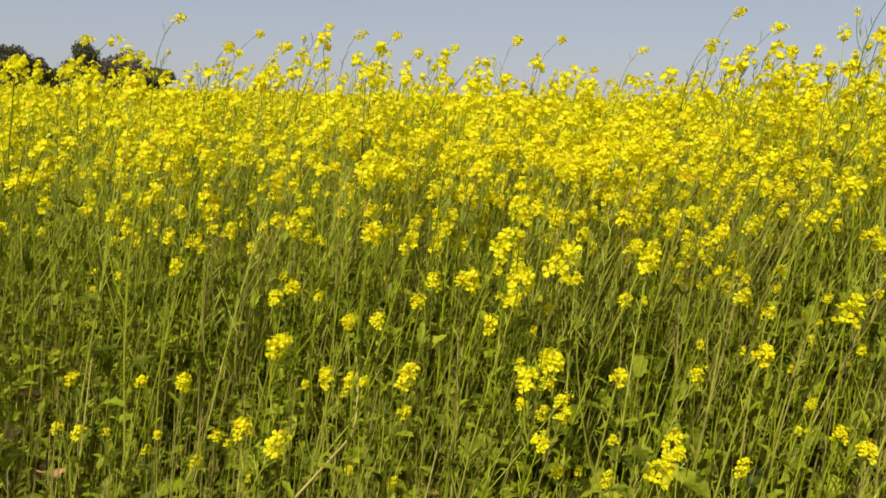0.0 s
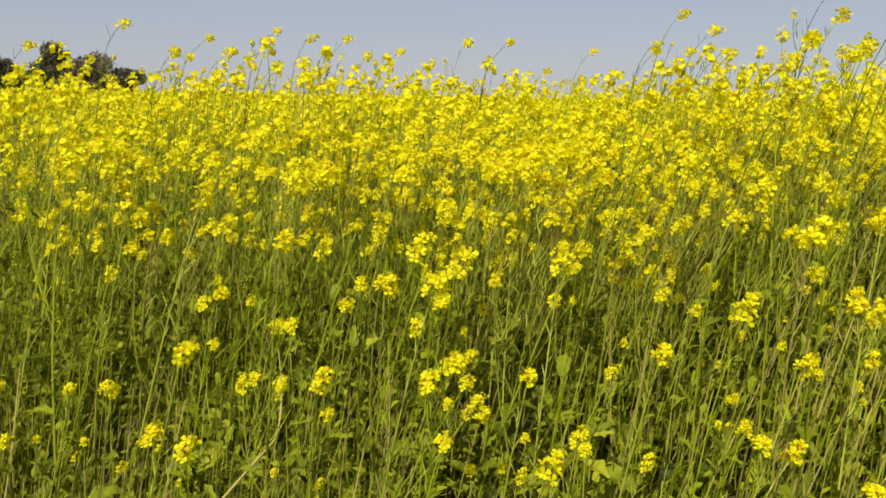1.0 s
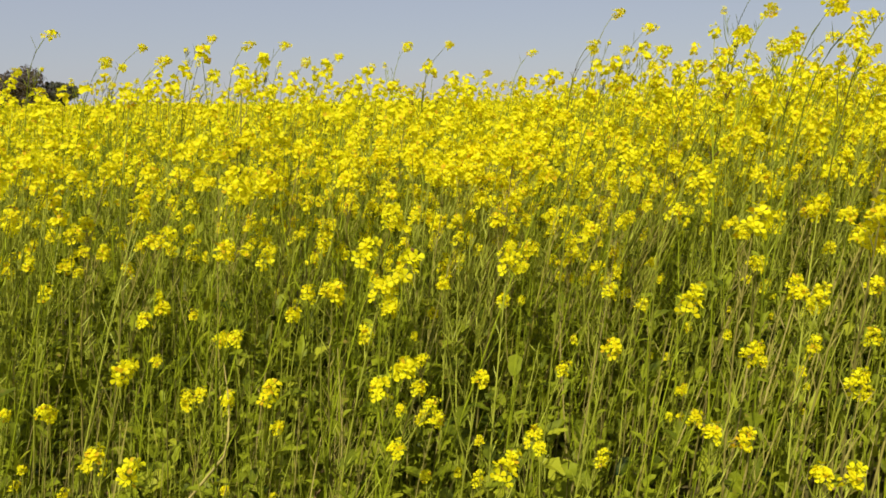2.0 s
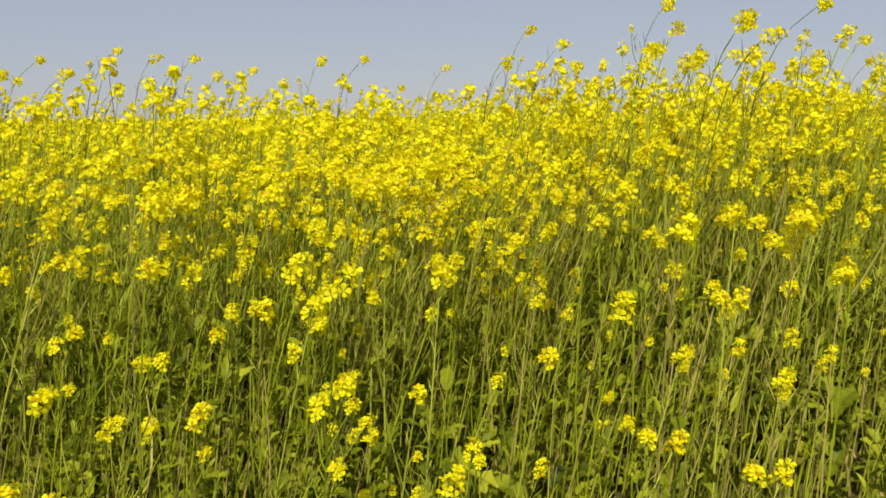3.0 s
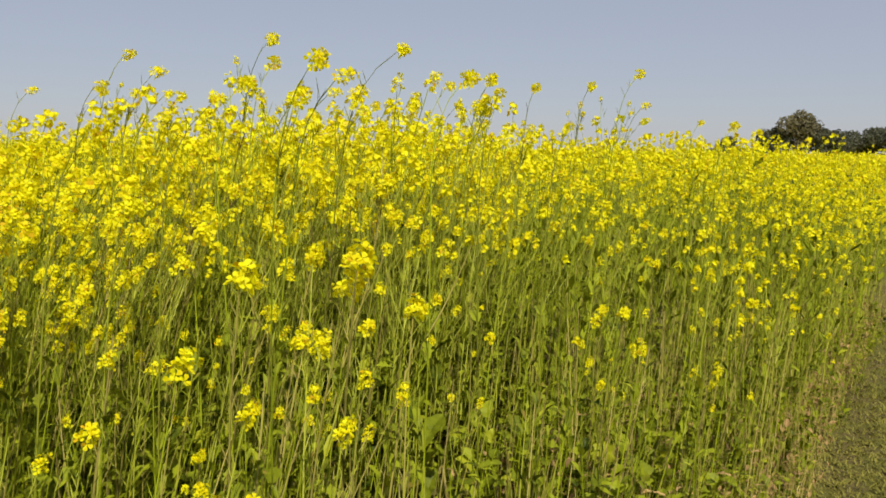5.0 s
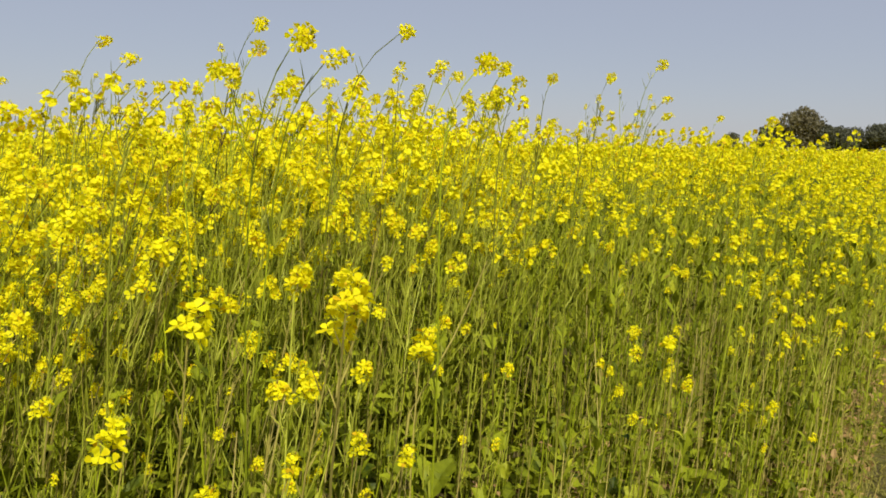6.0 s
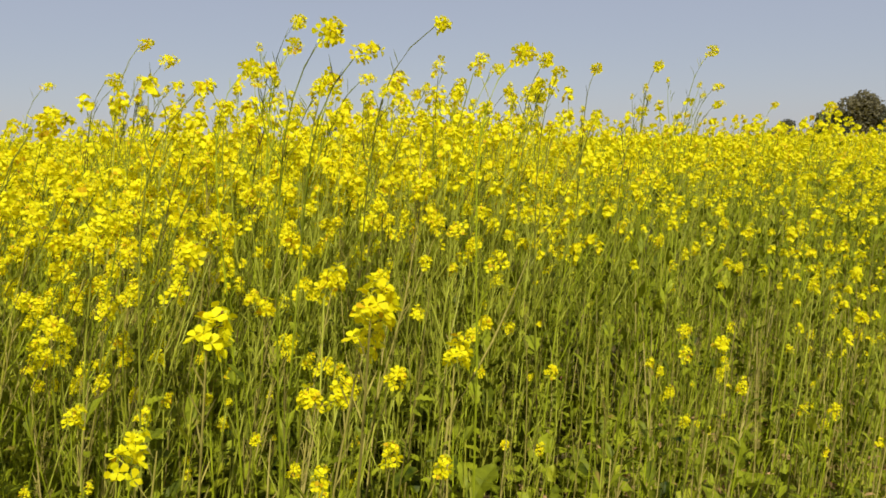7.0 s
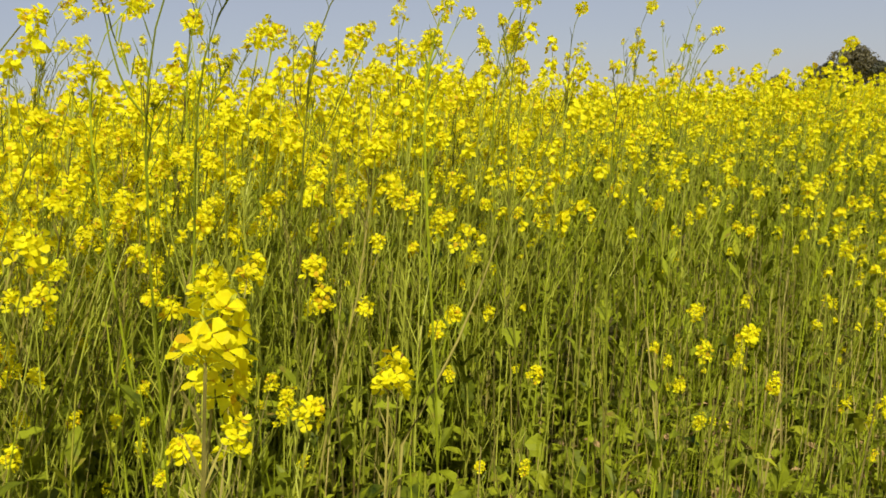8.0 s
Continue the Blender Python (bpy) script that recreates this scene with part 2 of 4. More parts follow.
def plant(g, H, level, heads=None, tall=False, single=False):
    """A mustard plant H high that leans with the wind to +x. Gives the tip of its main stem and (name, shape) for its stem, flower heads and leaves."""
    sides = 5 if level == 0 else 3
    n = 10 if tall else 7 if level == 0 else 4 if level < 2 else 3
    t = np.linspace(0, 1, n)
    if tall:
        t = np.array((0, 0.2, 0.4, 0.6, 0.75, 0.84, 0.89, 0.93, 0.965, 1.0))
    lean, wob = g.uniform(-0.01, 0.03) if tall else g.uniform(0.0, 0.10), g.normal(0, 0.012, 2)
    nod = g.uniform(0.03, 0.085) if tall else 0.02
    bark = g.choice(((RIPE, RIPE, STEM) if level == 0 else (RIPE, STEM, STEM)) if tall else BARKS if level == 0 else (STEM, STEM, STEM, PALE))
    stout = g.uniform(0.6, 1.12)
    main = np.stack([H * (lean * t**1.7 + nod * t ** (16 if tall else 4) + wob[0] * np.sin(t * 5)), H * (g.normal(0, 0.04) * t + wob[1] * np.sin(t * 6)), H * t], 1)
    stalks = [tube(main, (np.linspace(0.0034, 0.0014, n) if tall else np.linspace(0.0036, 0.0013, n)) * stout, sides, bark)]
    ends = [(main[-1], unit(main[-1] - main[-2] + np.array((0.06 * H, 0, 0))), 1.12 if tall else 1.1)]
    if heads is None:
        heads = int(g.integers(2, 5))
    axis = lambda tt: np.array([np.interp(tt, t, main[:, k]) for k in range(3)])
    for i in range(heads):
        t0 = g.uniform(0.70, 0.92) if tall else g.uniform(0.42, 0.86)
        p = axis(t0)
        a = i * 2.4 + g.uniform(0, 1)
        top = H * (g.uniform(0.86, 0.97) if tall else g.uniform(0.74, 0.99))
        L = max(top - p[2], 0.07)
        out = np.array((np.cos(a), np.sin(a), 0)) * L * g.uniform(0.22, 0.45)
        s = np.linspace(0, 1, 5 if level == 0 else 3 if level == 1 else 2)[:, None]
        br = p + out * s ** 0.75 + np.array((0.12 * L, 0, 0)) * s**2 + np.array((0, 0, L)) * s ** 1.15
        stalks.append(tube(br, np.linspace(0.0018, 0.0009, len(br)), 4 if level == 0 else 3, bark))
        ends.append((br[-1], unit(br[-1] - br[-2]), g.uniform(0.45, 0.75) if tall else g.uniform(0.6, 1.0)))
        if level < 2:
            for k in range(9 if level == 0 else 7):
                q = br[-1] + (br[0] - br[-1]) * g.uniform(0.03, 0.75)
                stalks.append(pod(q, unit((g.normal(0.1, 0.5), g.normal(0, 0.5), 1.0)), g.uniform(0.018, 0.042), level, bark))
    if level < 2:
        for k in range(18 if level == 0 else 12):
            a = k * 2.4
            stalks.append(pod(axis(g.uniform(0.55, 0.97)), unit((np.cos(a) * 0.6 + 0.1, np.sin(a) * 0.6, 1.0)), g.uniform(0.03, 0.06) if tall else g.uniform(0.02, 0.045), level, bark))
    parts = [("stem", join(stalks))]
    for p, d, s in ends:
        if single:
            axis_and_buds, flowers = head_pieces(g, level, s * g.uniform(0.85, 1.08))
            parts.append(("flower_head", turned(join(axis_and_buds), up_to(d), p)))
            parts += [("flower", turned(f, up_to(d), p)) for f in flowers]
        else:
            parts.append(("flower_head", turned(head(g, level, s * g.uniform(0.85, 1.15)), up_to(d), p)))
    if level < 2:
        for i in range(int(g.integers(4, 7)) if level == 0 else 5):
            tt = g.uniform(0.06, 0.68)
            L = g.uniform(0.05, 0.13) * (1.25 - tt)
            s = leaf(g, L, L * g.uniform(0.28, 0.5), level)
            pitch = g.uniform(-0.2, 1.0)
            ry = np.array(((np.cos(pitch), 0, -np.sin(pitch)), (0, 1, 0), (np.sin(pitch), 0, np.cos(pitch))))
            parts.append(("leaf", turned(s, rot_z(i * 2.4 + g.uniform(0, 1)) @ ry, axis(tt))))
    elif not tall:
        for i in range(4):  # far off a leaf is one bent blade
            q, a, L = axis(g.uniform(0.35, 0.85)), i * 2.4 + g.uniform(0, 1), g.uniform(0.06, 0.11)
            u, w = np.array((np.cos(a), np.sin(a), 0.7)), np.array((-np.sin(a), np.cos(a), 0.0))
            parts.append(("leaf", shape([q, q + (u * 0.55 + w * 0.28) * L, q + u * L, q + (u * 0.55 - w * 0.28) * L], [(0, 1, 2, 3)], LEAF)))
    return main[-1], parts


def shoot(g, H, level=1):
    """A young shoot with no flowers: a thin leaning stem with narrow leaves and pods."""
    t = np.linspace(0, 1, 4)
    lean = g.uniform(-0.02, 0.22)
    main = np.stack([H * lean * t**1.6, H * g.normal(0, 0.05) * t, H * t], 1)
    bark = g.choice(BARKS)
    out = [tube(main, np.linspace(0.0032, 0.0010, 4) * g.uniform(0.55, 1.1), 3, bark)]
    for k in range(9):
        q = main[0] + (main[-1] - main[0]) * g.uniform(0.35, 1.0)
        out.append(pod(q, unit((g.normal(0.15, 0.5), g.normal(0, 0.5), 1.0)), g.uniform(0.02, 0.05), 1, bark))
    for k in range(6):
        f = g.uniform(0.1, 0.85)
        L = g.uniform(0.08, 0.15) * (1.15 - f)
        pitch = g.uniform(-0.3, 1.0)
        ry = np.array(((np.cos(pitch), 0, -np.sin(pitch)), (0, 1, 0), (np.sin(pitch), 0, np.cos(pitch))))
        out.append(turned(leaf(g, L, L * g.uniform(0.35, 0.65), 1), rot_z(k * 2.4 + g.uniform(0, 1)) @ ry, main[0] + (main[-1] - main[0]) * f))
    return join(out)


def rosette(g, wide=False):
    """Low broad leaves on short stalks round one root."""
    out = []
    for k in range(int(g.integers(6, 10))):
        L = g.uniform(0.04, 0.085) if wide else g.uniform(0.045, 0.095)
        a = k * 2.4 + g.uniform(0, 1)
        z = g.uniform(0.08, 0.45)
        tip = np.array((np.cos(a) * 0.05, np.sin(a) * 0.05, z))
        out.append(tube([(0, 0, 0), tip * (0.4, 0.4, 0.6), tip], [0.002, 0.0016, 0.0012], 3, STEM))
        pitch = g.uniform(0.0, 1.2)
        ry = np.array(((np.cos(pitch), 0, -np.sin(pitch)), (0, 1, 0), (np.sin(pitch), 0, np.cos(pitch))))
        out.append(turned(leaf(g, L, L * (g.uniform(0.65, 0.95) if wide else g.uniform(0.4, 0.65)), 1), rot_z(a) @ ry, tip))
    return join(out)


# ---- plan: the field's edge runs from EDGE along ALONG; INTO points into the crop ----
EDGE, ALONG, INTO = np.array((0.0, 0.56)), np.array((0.926, 0.378)), np.array((-0.378, 0.926))


def bow(u):
    """The crop's edge bends out towards the path further along."""
    return -0.28 * np.clip((np.asarray(u) - 4.5) / 5.5, 0, 1)


def plan(u, s):
    """World places u metres along the edge and s metres into the crop."""
    return EDGE + np.asarray(u)[..., None] * ALONG + (np.asarray(s) + bow(u))[..., None] * INTO


def inside(x, y):
    """How far into the crop a place lies."""
    u = (x - EDGE[0]) * ALONG[0] + (y - EDGE[1]) * ALONG[1]
    return (x - EDGE[0]) * INTO[0] + (y - EDGE[1]) * INTO[1] - bow(u)


def margin(x, y):
    """Where the crop begins: set back where it is trodden down, ragged along the path."""
    u = (x - EDGE[0]) * ALONG[0] + (y - EDGE[1]) * ALONG[1]
    return 0.03 + 0.42 * np.clip((3.0 - u) / 0.9, 0, 1) + 0.03 * np.sin(u * 5.3) + 0.03 * np.sin(u * 13.1)


def ground_z(x, y):
    near = np.hypot(x, y) < 60
    return near * (0.015 * np.sin(x * 1.7 + 0.4 * y) * np.cos(y * 1.3) + 0.008 * np.sin(x * 5.1 + y * 3.7))


# ---- ground: one sheet to the horizon, finer near the field's edge ----
def ground_sheet():
    k = np.concatenate([-np.geomspace(2500, 6.5, 26), np.linspace(-6, 10, 81), np.geomspace(10.5, 2500, 26)])
    X, Y = np.meshgrid(k, k, indexing="ij")
    n = len(k)
    i = np.arange(n * n).reshape(n, n)
    f = np.stack([i[:-1, :-1], i[1:, :-1], i[1:, 1:], i[:-1, 1:]], -1).reshape(-1, 4)
    ob = new("ground", mesh_of("ground", shape(np.stack([X, Y, ground_z(X, Y)], -1), f, 0), [SOIL_M], True))
    return tagged(ob, "brown field soil with patches of low green growth", "ground", kind="structure")


ground_sheet()


# ---- crop ----
def turns_of(g, k, size, lean=0.09, swing=0.9):
    """k turns about z, tilted a little with the wind to +x, scaled."""
    a, tilt = g.uniform(-swing, swing, k), g.normal(lean, 0.095, k)
    side = g.normal(0, 0.06, k)
    ca, sa, o = np.cos(a), np.sin(a), np.zeros(k)
    Rz = np.stack([np.stack([ca, -sa, o], -1), np.stack([sa, ca, o], -1), np.stack([o, o, o + 1], -1)], 1)
    ct, st, cs, ss = np.cos(tilt), np.sin(tilt), np.cos(side), np.sin(side)
    Ry = np.stack([np.stack([ct, o, st], -1), np.stack([o, o + 1, o], -1), np.stack([-st, o, ct], -1)], 1)
    Rx = np.stack([np.stack([o + 1, o, o], -1), np.stack([o, cs, -ss], -1), np.stack([o, ss, cs], -1)], 1)
    return np.einsum("kij,kjl,klm->kim", Rx, Ry, Rz) * np.asarray(size)[:, None, None]


def crop_height(s, g, x=2.0):
    """Height of the crop s metres inside its edge: lower at the edge, about 1.4 m inside, with a few low plants between."""
    h = (1.0 + 0.43 * np.clip((s - 0.35) / 1.5, 0, 1) - 0.06 * np.clip((s - 4) / 4, 0, 1)) * np.exp(g.normal(0, 0.085, np.shape(s)).clip(-0.2, 0.17))
    h = h * (1 - 0.055 * np.clip((0.3 - x) / 1.2, 0, 1) + 0.06 * np.exp(-(((x - 2.4) / 0.8) ** 2)) - 0.055 * np.exp(-(((x - 1.15) / 0.45) ** 2)))
    return h * np.where(g.uniform(0, 1, np.shape(s)) < 0.08, g.uniform(0.6, 0.9, np.shape(s)), 1.0)


CENTRE = np.array((0.65, 0.65))


def scatter(g, count, r0, r1, a0=-46, a1=90):
    """Places in a wedge of the field, r0 to r1 metres from the corner where the path meets the crop, clear of the margin."""
    r = np.sqrt(g.uniform(r0**2, r1**2, count))
    a = np.radians(g.uniform(a0, a1, count))
    p = CENTRE + np.stack([np.sin(a) * r, np.cos(a) * r], -1)
    s = inside(p[:, 0], p[:, 1])
    ok = s > margin(p[:, 0], p[:, 1])
    return p[ok], s[ok] + 0.6 * np.clip(p[ok, 0] - 3.2, 0, 1) - 0.25 * np.clip(1.0 - p[ok, 0], 0, 1)


GAP = (2.07, 2.38, 0.28)  # a small clearing in front of the bent stalk


def stuff(name, label, category, shapes, p, size, g, lean=0.09, swing=0.9):
    ok = np.hypot(p[:, 0] - GAP[0], p[:, 1] - GAP[1]) > GAP[2]
    p, size = p[ok], size[ok]
    which = g.integers(0, len(shapes), len(p))
    places = np.concatenate([p, ground_z(p[:, 0], p[:, 1])[:, None]], 1)
    parts = [spread(shapes[k], turns_of(g, (which == k).sum(), size[which == k], lean, swing), places[which == k])
             for k in range(len(shapes)) if (which == k).any()]
    return tagged(new(name, mesh_of(name, join(parts))), label, category, kind="stuff")


g = np.random.default_rng(5)


def plant_kind(tall, single=False, heads=None):
    root = new("mustard_plant")
    if tall:
        tagged(root, "tall mustard plant bending in the wind above the crop", "mustard plant", "tall mustard plants")
    else:
        tagged(root, "flowering mustard plant with yellow heads and thin green stem", "mustard plant", "mustard plants at the field edge")
    tip, parts = plant(g, 1.75 if tall else 1.15, 0, int(g.integers(1, 4)) if tall else heads, tall, single)
    size = 1.75 if tall else 1.15
    above = root
    for name, s in parts:
        ob = new(name, mesh_of(name, s))
        ob.parent = above if name == "flower" else root
        above = ob if name == "flower_head" else above
    return [root, Vector(tip), False, size]


g = np.random.default_rng(6)
edge_kinds = [plant_kind(False) for k in range(12)]
g = np.random.default_rng(14)
tall_kinds = [plant_kind(True) for k in range(8)]
g = np.random.default_rng(8)
front_kinds = [plant_kind(False, True, k) for k in (2, 1, 3, 2, 1, 2)]


def stand(kind, m):
    """Stands one plant of a kind at the pose m."""
    root, tip, used, size = kind
    if used:
        made = copy_thing(root, m)
    else:
        made, kind[2] = root, True
    made.matrix_basis = m
    return made


def stand_tip(kind, x, y, z, a, tilt, side):
    """Stands a plant so that the tip of its main stem is at x, y, z."""
    turn = (pose(0, 0, 0, side, tilt, 0) @ pose(0, 0, 0, 0, 0, a)).to_3x3()
    q = turn @ kind[1]
    h = (z - 0.02) / q.z
    bx, by = x - h * q.x, y - h * q.y
    return stand(kind, Matrix.Translation((bx, by, float(ground_z(bx, by)))) @ turn.to_4x4() @ Matrix.Diagonal((h, h, h, 1)))


# plants that stand out at the edge: tip of the main stem
EDGE_PLANTS = [
    (0.09, 2.46, 0.91), (0.39, 2.07, 1.12), (0.52, 1.69, 1.23), (0.77, 1.82, 0.90), (0.66, 1.53, 0.95), (1.16, 1.76, 1.06), (-0.21, 2.04, 0.90),
    (-0.18, 2.14, 0.72), (-0.03, 2.34, 1.18), (0.76, 2.04, 1.19), (1.06, 1.81, 1.14), (1.25, 1.58, 1.06), (1.54, 1.97, 1.11), (1.61, 1.89, 1.15),
    (3.24, 2.52, 0.84), (2.49, 2.84, 0.89), (1.335, 1.675, 1.315), (1.45, 2.05, 1.26), (2.13, 2.23, 0.95), (2.85, 2.55, 0.78), (1.79, 2.61, 0.72),
    (3.17, 2.18, 1.06), (3.81, 2.56, 0.74), (3.66, 2.45, 0.59), (2.87, 2.29, 0.80), (1.25, 2.58, 0.92), (1.36, 1.75, 1.25), (1.62, 2.54, 1.17),
]
FRONT_PLANTS = [
    (0.27, 1.87, 0.97), (0.06, 1.70, 1.09), (0.91, 1.79, 1.08), (1.16, 1.77, 1.29), (2.10, 2.43, 1.17), (0.49, 1.95, 1.16), (0.45, 2.04, 1.20),
    (0.58, 2.24, 0.92), (0.68, 1.89, 0.99), (1.63, 2.39, 1.21), (0.57, 3.80, 1.03), (3.06, 2.43, 0.73), (1.41, 3.03, 0.80), (-0.51, 2.15, 0.85),
    (-0.37, 2.21, 0.83), (-0.28, 2.23, 0.81), (-0.66, 2.84, 1.20), (-0.52, 2.90, 1.27), (0.14, 2.32, 1.32), (0.11, 2.25, 0.97), (0.26, 2.06, 0.83), (0.60, 2.05, 0.84),
]
TALL_RIGHT = [
    (1.61, 2.22, 1.69), (1.53, 2.19, 1.72), (2.09, 2.66, 1.82), (2.00, 2.20, 1.71), (2.25, 2.35, 1.67), (1.76, 4.54, 1.97), (3.82, 3.40, 1.87),
    (4.27, 3.44, 1.95), (4.54, 3.62, 1.80), (2.23, 3.92, 2.01), (1.63, 4.46, 1.78), (3.93, 2.61, 1.66), (2.69, 2.47, 1.59), (1.58, 4.38, 1.80),
    (1.65, 3.75, 1.80), (1.89, 3.17, 1.80), (2.85, 3.38, 1.80), (2.80, 3.03, 1.80), (3.21, 3.18, 1.80), (1.56, 2.69, 1.70), (1.62, 3.53, 1.70),
    (3.12, 4.05, 1.80), (1.65, 4.05, 1.75), (1.85, 4.05, 1.75), (2.28, 3.45, 1.75), (2.95, 4.15, 1.75), (3.20, 3.75, 1.75), (6.05, 4.25, 1.75),
    (1.33, 2.31, 1.62), (1.05, 2.28, 1.56),
]
TALL_LEFT = [
    (-1.21, 3.84, 1.70), (-1.34, 4.79, 1.70), (-0.84, 3.93, 1.80), (-0.64, 3.98, 1.70), (-0.66, 4.64, 1.80), (-0.38, 3.90, 1.70), (-0.23, 4.20, 1.80),
    (-0.16, 4.75, 1.80), (0.04, 4.69, 1.80), (0.18, 4.38, 1.70), (1.44, 5.14, 1.80), (0.69, 4.80, 1.80), (0.89, 4.54, 1.80), (1.23, 5.48, 1.70), (0.35, 3.93, 1.70),
]
g = np.random.default_rng(17)
for i, (x, y, z) in enumerate(EDGE_PLANTS + FRONT_PLANTS):
    stand_tip(front_kinds[1 if (x, z) in ((1.335, 1.315), (1.36, 1.25)) else i % 6], x, y, z, g.uniform(-40, 40), g.normal(4, 3), g.normal(0, 3))
for i, (x, y, z) in enumerate(TALL_RIGHT + TALL_LEFT):
    stand_tip(tall_kinds[i % 8], x, y, z, g.uniform(-35, 35), g.normal(2.5, 2), g.normal(0, 2))


def thin(p, s, g):
    """Keeps fewer flowering plants in the front of the crop, fewest where it is leafy."""
    front = 0.20 - 0.11 * np.clip((p[:, 0] - 1.1) / 0.6, 0, 1) + 0.10 * np.clip((p[:, 0] - 2.4) / 1.8, 0, 1)
    left = np.clip((0.5 - p[:, 0]) / 0.6, 0, 1)
    s_in = s - 0.45 * np.clip((p[:, 0] - 2.4) / 0.8, 0, 1) * np.clip((2.1 - s) / 0.5, 0, 1)
    front = front * (1 - 0.6 * left)
    chance = front + (1 - front) * np.clip((s_in - 0.85 - 0.75 * left) / 1.3, 0, 1)
    keep = (np.hypot(p[:, 0] - 1.1, p[:, 1] - 1.05) > 0.92) & (g.uniform(0, 1, len(p)) < chance)
    near = np.hypot(p[:, 0] - 0.5, p[:, 1] - 0.5)
    keep &= (near > 1.5) & ((near > 2.05) | (g.uniform(0, 1, len(p)) < 0.35))
    keep &= (np.hypot(p[:, 0] - 1.5, p[:, 1] - 2.6) > 0.6) | (g.uniform(0, 1, len(p)) < 0.55)
    keep &= (np.hypot(p[:, 0] - 1.35, p[:, 1] - 1.65) > 0.9) | (g.uniform(0, 1, len(p)) < 0.2)
    return p[keep], s[keep]


def gappy(p, s):
    """Leaves out one plant in five where the crop stands more open."""
    keep = (p[:, 0] > 0.3) | (np.arange(len(p)) % 5 > 0)
    return p[keep], s[keep]


g = np.random.default_rng(23)
p = plan(g.uniform(-1.8, 4.8, 800), g.uniform(0.2, 2.5, 800))
s = inside(p[:, 0], p[:, 1])
ok = s > margin(p[:, 0], p[:, 1]) + 0.06
p, s = thin(p[ok], s[ok], g)
for i in range(190):
    (x, y), h = p[i], float(crop_height(s[i : i + 1], g, p[i, 0])[0]) / 1.15
    h = min(h, 1.16) if math.hypot(x - 0.5, y - 0.5) < 2.4 else h
    stand(edge_kinds[i % 12], pose(x, y, float(ground_z(x, y))) @ pose(0, 0, 0, g.normal(0, 3.5), g.normal(4, 4.5), 0)
          @ pose(0, 0, 0, 0, 0, g.uniform(-50, 50)) @ Matrix.Diagonal((h, h, h, 1)))

whole = lambda level, heads=None: join([s for _, s in plant(g, 1.3, level, heads)[1]])
CROP = "dense flowering mustard crop with yellow heads and thin green stems"
p, s = thin(*scatter(g, 380, 0.9, 2.7), g)
stuff("mustard_crop", CROP, "mustard crop", [whole(0) for k in range(12)], p, np.minimum(crop_height(s, g, p[:, 0]), 1.36) / 1.3, g)
p, s = thin(*scatter(g, 900, 2.7, 4.6, -38, 78), g)
stuff("mustard_crop", CROP, "mustard crop", [whole(1) for k in range(14)], p, crop_height(s, g, p[:, 0]) / 1.3, g)
p, s = gappy(*scatter(g, 720, 4.5, 6.5, -38, 78))
stuff("mustard_crop", CROP, "mustard crop", [whole(1) for k in range(14)], p, crop_height(s, g, p[:, 0]) / 1.3, g)
p = plan(g.uniform(3.6, 13.0, 170), g.uniform(-0.2, 0.8, 170))
s = inside(p[:, 0], p[:, 1])
ok = s > margin(p[:, 0], p[:, 1])
p, s = p[ok], s[ok] + 0.35
stuff("mustard_crop", CROP, "mustard crop", [whole(1) for k in range(10)], p, crop_height(s, g, p[:, 0]) / 1.3, g, 0.11)
g = np.random.default_rng(29)
p, s = scatter(g, 1150, 2.2, 9.0, -108, -38)
ok = (p[:, 0] > -0.66 * p[:, 1] - 0.3) & (g.uniform(0, 1, len(p)) < 0.45)
stuff("mustard_crop", CROP, "mustard crop", [whole(1) for k in range(6)], p[ok], crop_height(s[ok], g, p[ok, 0]) / 1.3, g)
ok = (p[:, 0] < -0.66 * p[:, 1] - 0.3) & (np.arange(len(p)) % 2 == 0)
p, s = p[ok], s[ok]
stuff("mustard_crop", CROP, "mustard crop", [whole(2, 6) for k in range(8)], p, crop_height(s, g, p[:, 0]) / 1.3, g)
p, s = gappy(*scatter(g, 1150, 6.4, 9.0, -42, 86))
stuff("mustard_crop", CROP, "mustard crop", [whole(2, 6) for k in range(10)], p, crop_height(s, g, p[:, 0]) / 1.3, g)
p, s = scatter(g, 2300, 8.6, 14.0, -42, 80)
stuff("mustard_crop", "dense flowering mustard crop, yellow tops further off", "mustard crop", [whole(2, 6) for k in range(10)], p, crop_height(s, g, p[:, 0]) / 1.3, g)


def far_top(g):
    """A plant far inside the field: a bare stem under a few wide yellow heads."""
    out = [tube([(0, 0, 0.5), (0.03, 0, 1.2)], [0.004, 0.003], 3, STEM)]
    for k in range(7):
        q = np.array((g.uniform(-0.16, 0.18), g.uniform(-0.16, 0.16), g.uniform(1.0, 1.36)))
        out.append(turned(head(g, 3, 1.45), np.eye(3), q))
    return join(out)


p, s = scatter(g, 4200, 13.5, 27.0, -42, 78)
stuff("mustard_crop", "flowering mustard crop far inside the field, yellow tops", "mustard crop", [far_top(g) for k in range(10)], p, g.uniform(0.92, 1.12, len(p)), g)
